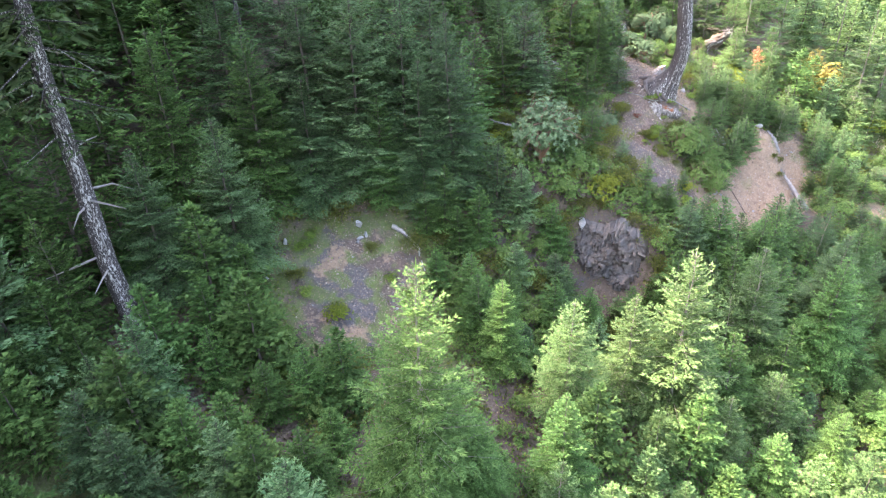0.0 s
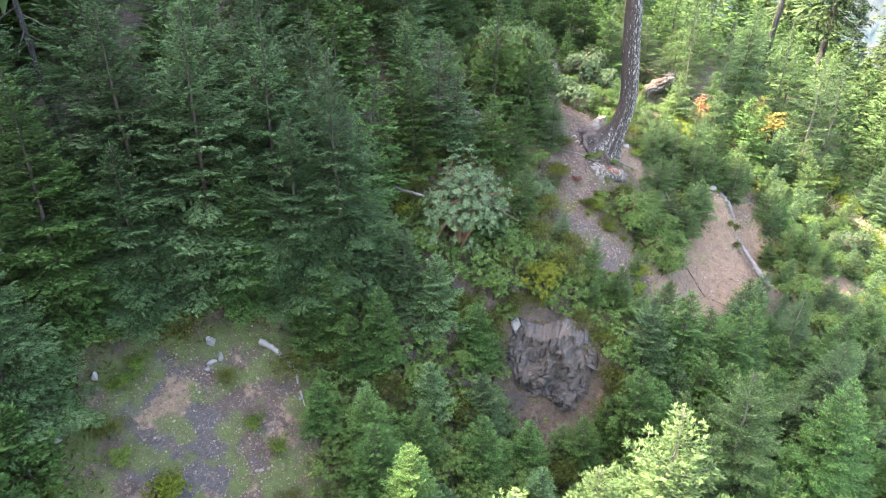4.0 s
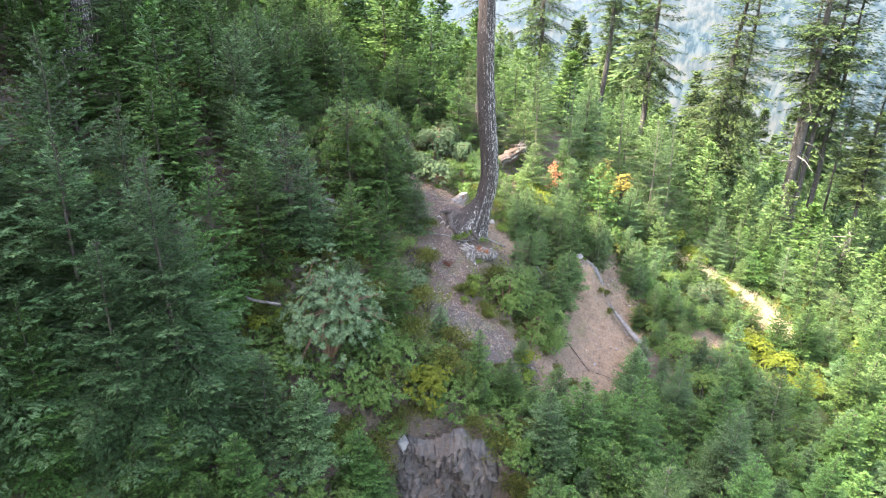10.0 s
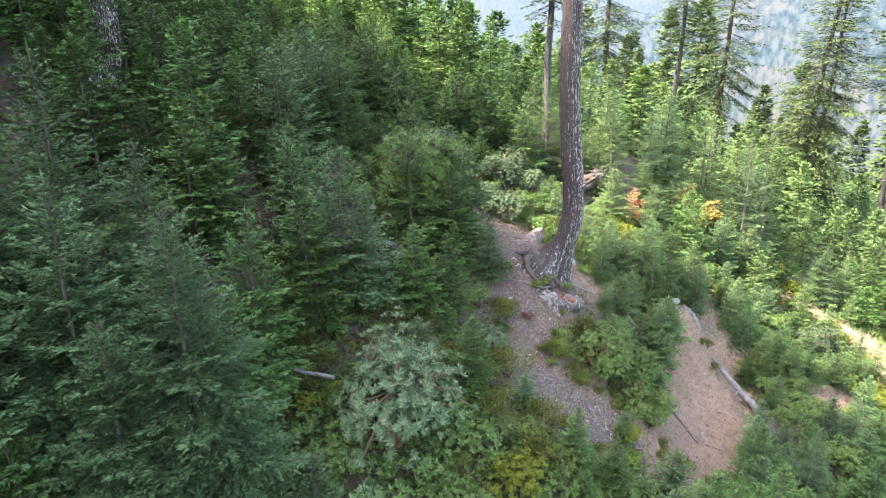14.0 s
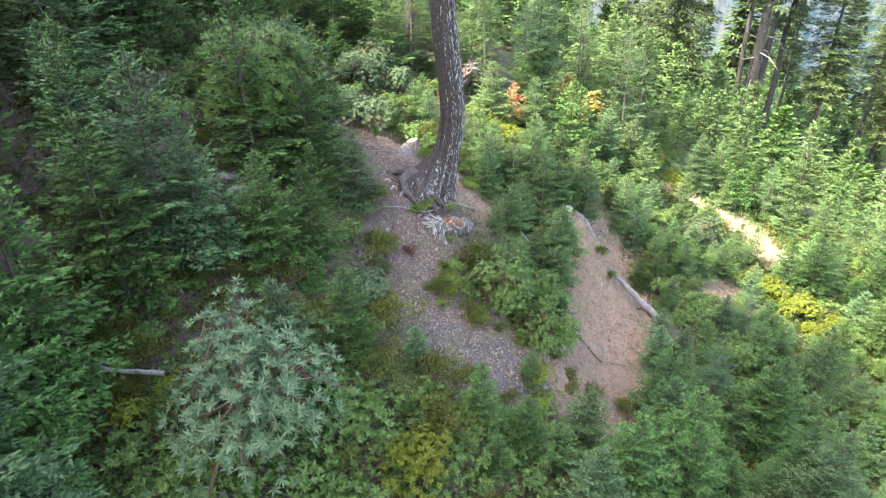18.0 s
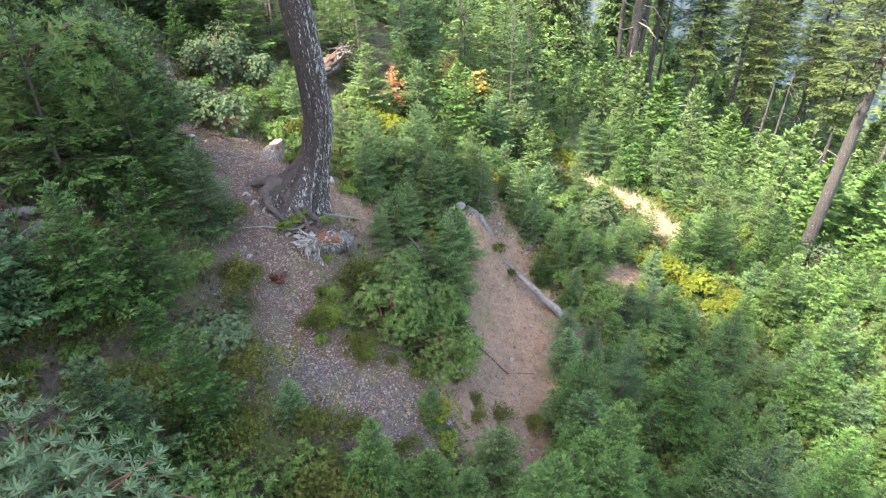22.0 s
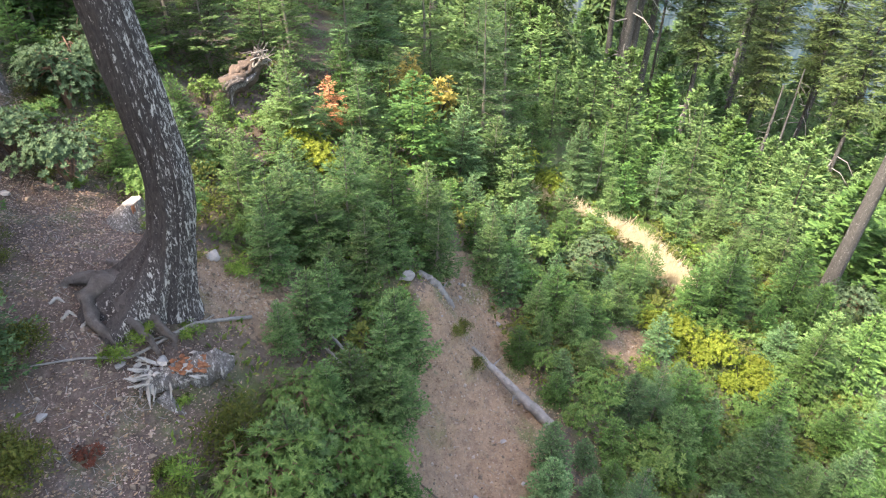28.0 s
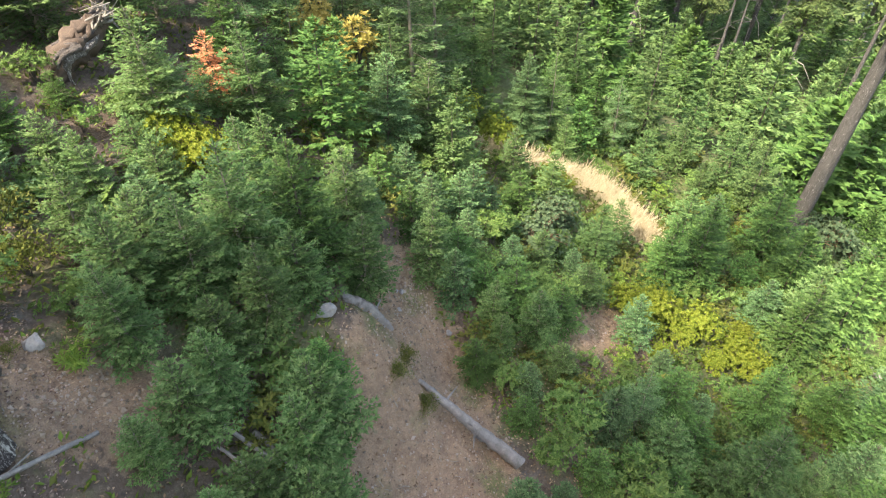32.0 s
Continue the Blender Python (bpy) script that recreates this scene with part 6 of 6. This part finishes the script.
# ---- small plants and litter ----
for x, y, tall in ((-0.15, 0.65, 0.4), (0.55, 0.75, 0.35), (0.35, 3.6, 0.5), (1.7, 2.7, 0.5), (-0.5, 0.2, 0.4)):
    stand(HERBS[0], x, y, tall)
stand(OLIVES[0], 0.9, -1.0, 0.6)
stand(YELLOWS[1], -0.1, -2.3, 0.4)
stand(YELLOWS[0], 1.75, -4.3, 0.6)
for x, y, tall in ((6.75, 2.75, 0.4), (6.35, 2.3, 0.32), (6.75, 1.85, 0.36), (2.9, -2.7, 0.35), (3.2, -3.3, 0.4), (3.9, -3.5, 0.5), (3.0, -3.9, 0.4), (4.9, -3.5, 0.5)):
    stand(OLIVES[1], x, y, tall)
for x, y in ((0.6, -3.0), (0.1, -1.6), (-0.1, -2.2)):
    stand(HERBS[0], x, y, 0.5)
for x, y in ((-10.4, -13.9), (-9.2, -14.6), (-12.6, -14.6), (-8.4, -14.9), (-11.9, -16.9), (-9.9, -18.9), (-12.9, -18.2), (-8.3, -19.3), (-7.6, -18.4), (-11.2, -20.2)):
    stand((HERBS[0], OLIVES[1], HERBS[0])[int(-x) % 3], x, y, 0.5)
for x, y, tall in ((-10.0, -20.0, 1.1), (-8.6, -20.6, 1.2), (-11.2, -19.6, 1.0), (-9.5, -21.2, 1.3)):
    stand(OAKS[1], x, y, tall)


def wobble(x, y):
    return np.array([noise.noise((a * 0.6, b * 0.6, 61)) + 0.5 * noise.noise((a * 1.7, b * 1.7, 63)) for a, b in zip(x, y)])


def scatter_leaves(name, label, category, material, count, seed, keep, size, upright, width=0.4, area=(-17, 22, -23, 14)):
    rng = np.random.default_rng(seed)
    x, y = rng.uniform(area[0], area[1], count * 4), rng.uniform(area[2], area[3], count * 4)
    ok = keep(x, y, rng)
    x, y = x[ok][:count], y[ok][:count]
    base = np.array([(a, b, on_ground(a, b)) for a, b in zip(x, y)]) + [0, 0, 0.015]
    way = rng.normal(0, 1, base.shape) * [1, 1, 0.15] + [0, 0, upright]
    s = Shape()
    ln = size * rng.uniform(0.6, 1.4, len(base))
    blades(s, base, way, np.cross(way, rng.normal(0, 0.3, base.shape) + [0, 0, 1]), ln, ln * width, 0.12)
    return tagged(new(name, s.mesh(name, material)), label, category, kind="stuff")


scatter_leaves("leaf_litter", "fallen brown leaves and chips on the ground", "leaves", LITTER, 50000, 1, lambda x, y, r: r.random(len(x)) < np.clip(1.1 - 0.4 * abs(open_ground(x, y)), 0.12, 1), 0.06, 0.1, 0.5)
scatter_leaves("trail_litter", "dry leaves, chips and bark on the trail", "leaves", TRAIL_LITTER, 30000, 8, lambda x, y, r: segment_distance(x, y, TRAIL) < 0.8, 0.042, 0.15, 0.45, (-4.2, 2.8, -5.2, 10.0))
scatter_leaves("slide_litter", "small chips and dry leaves on the slide", "leaves", TRAIL_LITTER, 3500, 9, lambda x, y, r: segment_distance(x, y, SLIDE) < 0.3, 0.04, 0.1, 0.45, (1.5, 9.5, -6.0, 6.0))
scatter_leaves("undergrowth", "low green undergrowth covering the slope", "plants", HERB, 42000, 2, lambda x, y, r: (open_ground(x, y) + 0.8 * wobble(x, y) > 0.2) & (r.random(len(x)) < 0.9), 0.15, 0.7)
scatter_leaves("huckleberry", "low olive leaves under the trees", "plants", OLIVE, 42000, 3, lambda x, y, r: open_ground(x, y) + 0.8 * wobble(x, y) > 0.3, 0.14, 0.9, 0.45)
scatter_leaves("clearing_herbs", "patchy moss and herbs in the clearing", "plants", HERB, 17000, 4, lambda x, y, r: (segment_distance(x, y, CLEARING) < 0.9) & (np.array([noise.noise((a * 0.7, b * 0.7, 5)) for a, b in zip(x, y)]) + 0.12 * segment_distance(x, y, CLEARING) > 0.04), 0.08, 0.6)


def twigs():
    rng = np.random.default_rng(6)
    s = Shape()
    for line, n in ((TRAIL, 900), (CLEARING, 320), (SLIDE, 140)):
        for _ in range(n):
            k = rng.integers(len(line) - 1)
            f = rng.random()
            a, b = np.array(line[k]), np.array(line[k + 1])
            c = a + f * (b - a)
            x, y = c[0] + rng.normal(0, c[2] * 0.7), c[1] + rng.normal(0, c[2] * 0.7)
            az, ln = rng.uniform(0, 6.28), rng.uniform(0.06, 0.26)
            p = [(x, y), (x + math.cos(az) * ln, y + math.sin(az) * ln)]
            tube(s, [(u, v, float(on_ground(u, v)) + 0.015) for u, v in p], [0.007, 0.003], 3, cap=False)
    tagged(new("twigs", s.mesh("twigs", GREYWOOD)), "small grey twigs scattered on the ground", "twigs", kind="stuff")


twigs()


def gravel_stuff():
    """Loose angular gravel on the bare ground."""
    rng = np.random.default_rng(12)
    octa = np.array([(1, 0, 0), (0, 1, 0), (-1, 0, 0), (0, -1, 0), (0, 0, 1), (0, 0, -1)], float)
    tri = np.array([(0, 1, 4), (1, 2, 4), (2, 3, 4), (3, 0, 4), (1, 0, 5), (2, 1, 5), (3, 2, 5), (0, 3, 5)])
    s = Shape()
    for line, n, spread_by in ((SLIDE, 3600, 0.75), (TRAIL, 2600, 0.7), (CLEARING, 2000, 0.6), (LEDGE, 500, 0.6), (BARE, 200, 0.6)):
        seg = rng.integers(len(line) - 1, size=n)
        f = rng.random((n, 1))
        L = np.array(line)
        c = L[seg] + f * (L[seg + 1] - L[seg])
        xy = c[:, :2] + rng.normal(0, 1, (n, 2)) * c[:, 2:] * spread_by
        for (x, y), r in zip(xy, np.clip(rng.lognormal(-4.0, 0.45, n), 0.008, 0.06)):
            v = octa * r * rng.uniform(0.6, 1.4, 3) @ np.array(Euler(rng.uniform(0, 6, 3)).to_matrix())
            s.add(v + [x, y, float(on_ground(x, y)) + 0.3 * r], tri)
    m, nt, p = shader("gravel")
    geo = nt.nodes.new("ShaderNodeNewGeometry")
    nt.links.new(ramp(nt, geo.outputs["Random Per Island"], [(0.0, (0.09, 0.07, 0.055)), (0.5, (0.23, 0.175, 0.13)), (1.0, (0.31, 0.255, 0.22))]), p.inputs["Base Color"])
    p.inputs["Roughness"].default_value = 0.9
    tagged(new("gravel", s.mesh("gravel", m)), "loose angular gravel on bare soil", "gravel", kind="stuff")


gravel_stuff()


def dry_grass():
    rng = np.random.default_rng(14)
    n = 11000
    L = np.array(SIDE_PATH)
    seg, f = rng.integers(len(L) - 1, size=n), rng.random((n, 1))
    c = L[seg] + f * (L[seg + 1] - L[seg])
    xy = c[:, :2] + rng.normal(0, 0.6, (n, 2)) * (c[:, 2:] + 0.2)
    base = np.array([(x, y, float(on_ground(x, y))) for x, y in xy])
    way = rng.normal(0, 0.45, (n, 3)) + [0.25, -0.2, 1]
    s = Shape()
    blades(s, base, way, rng.normal(0, 1, (n, 3)), rng.uniform(0.35, 0.8, n), 0.022, 0.1)
    tagged(new("dry_grass", s.mesh("dry_grass", STRAW)), "tall straw-coloured dry grass along the lower path", "grass", kind="stuff")


dry_grass()

for kind in PATTERNS:
    drop(kind)
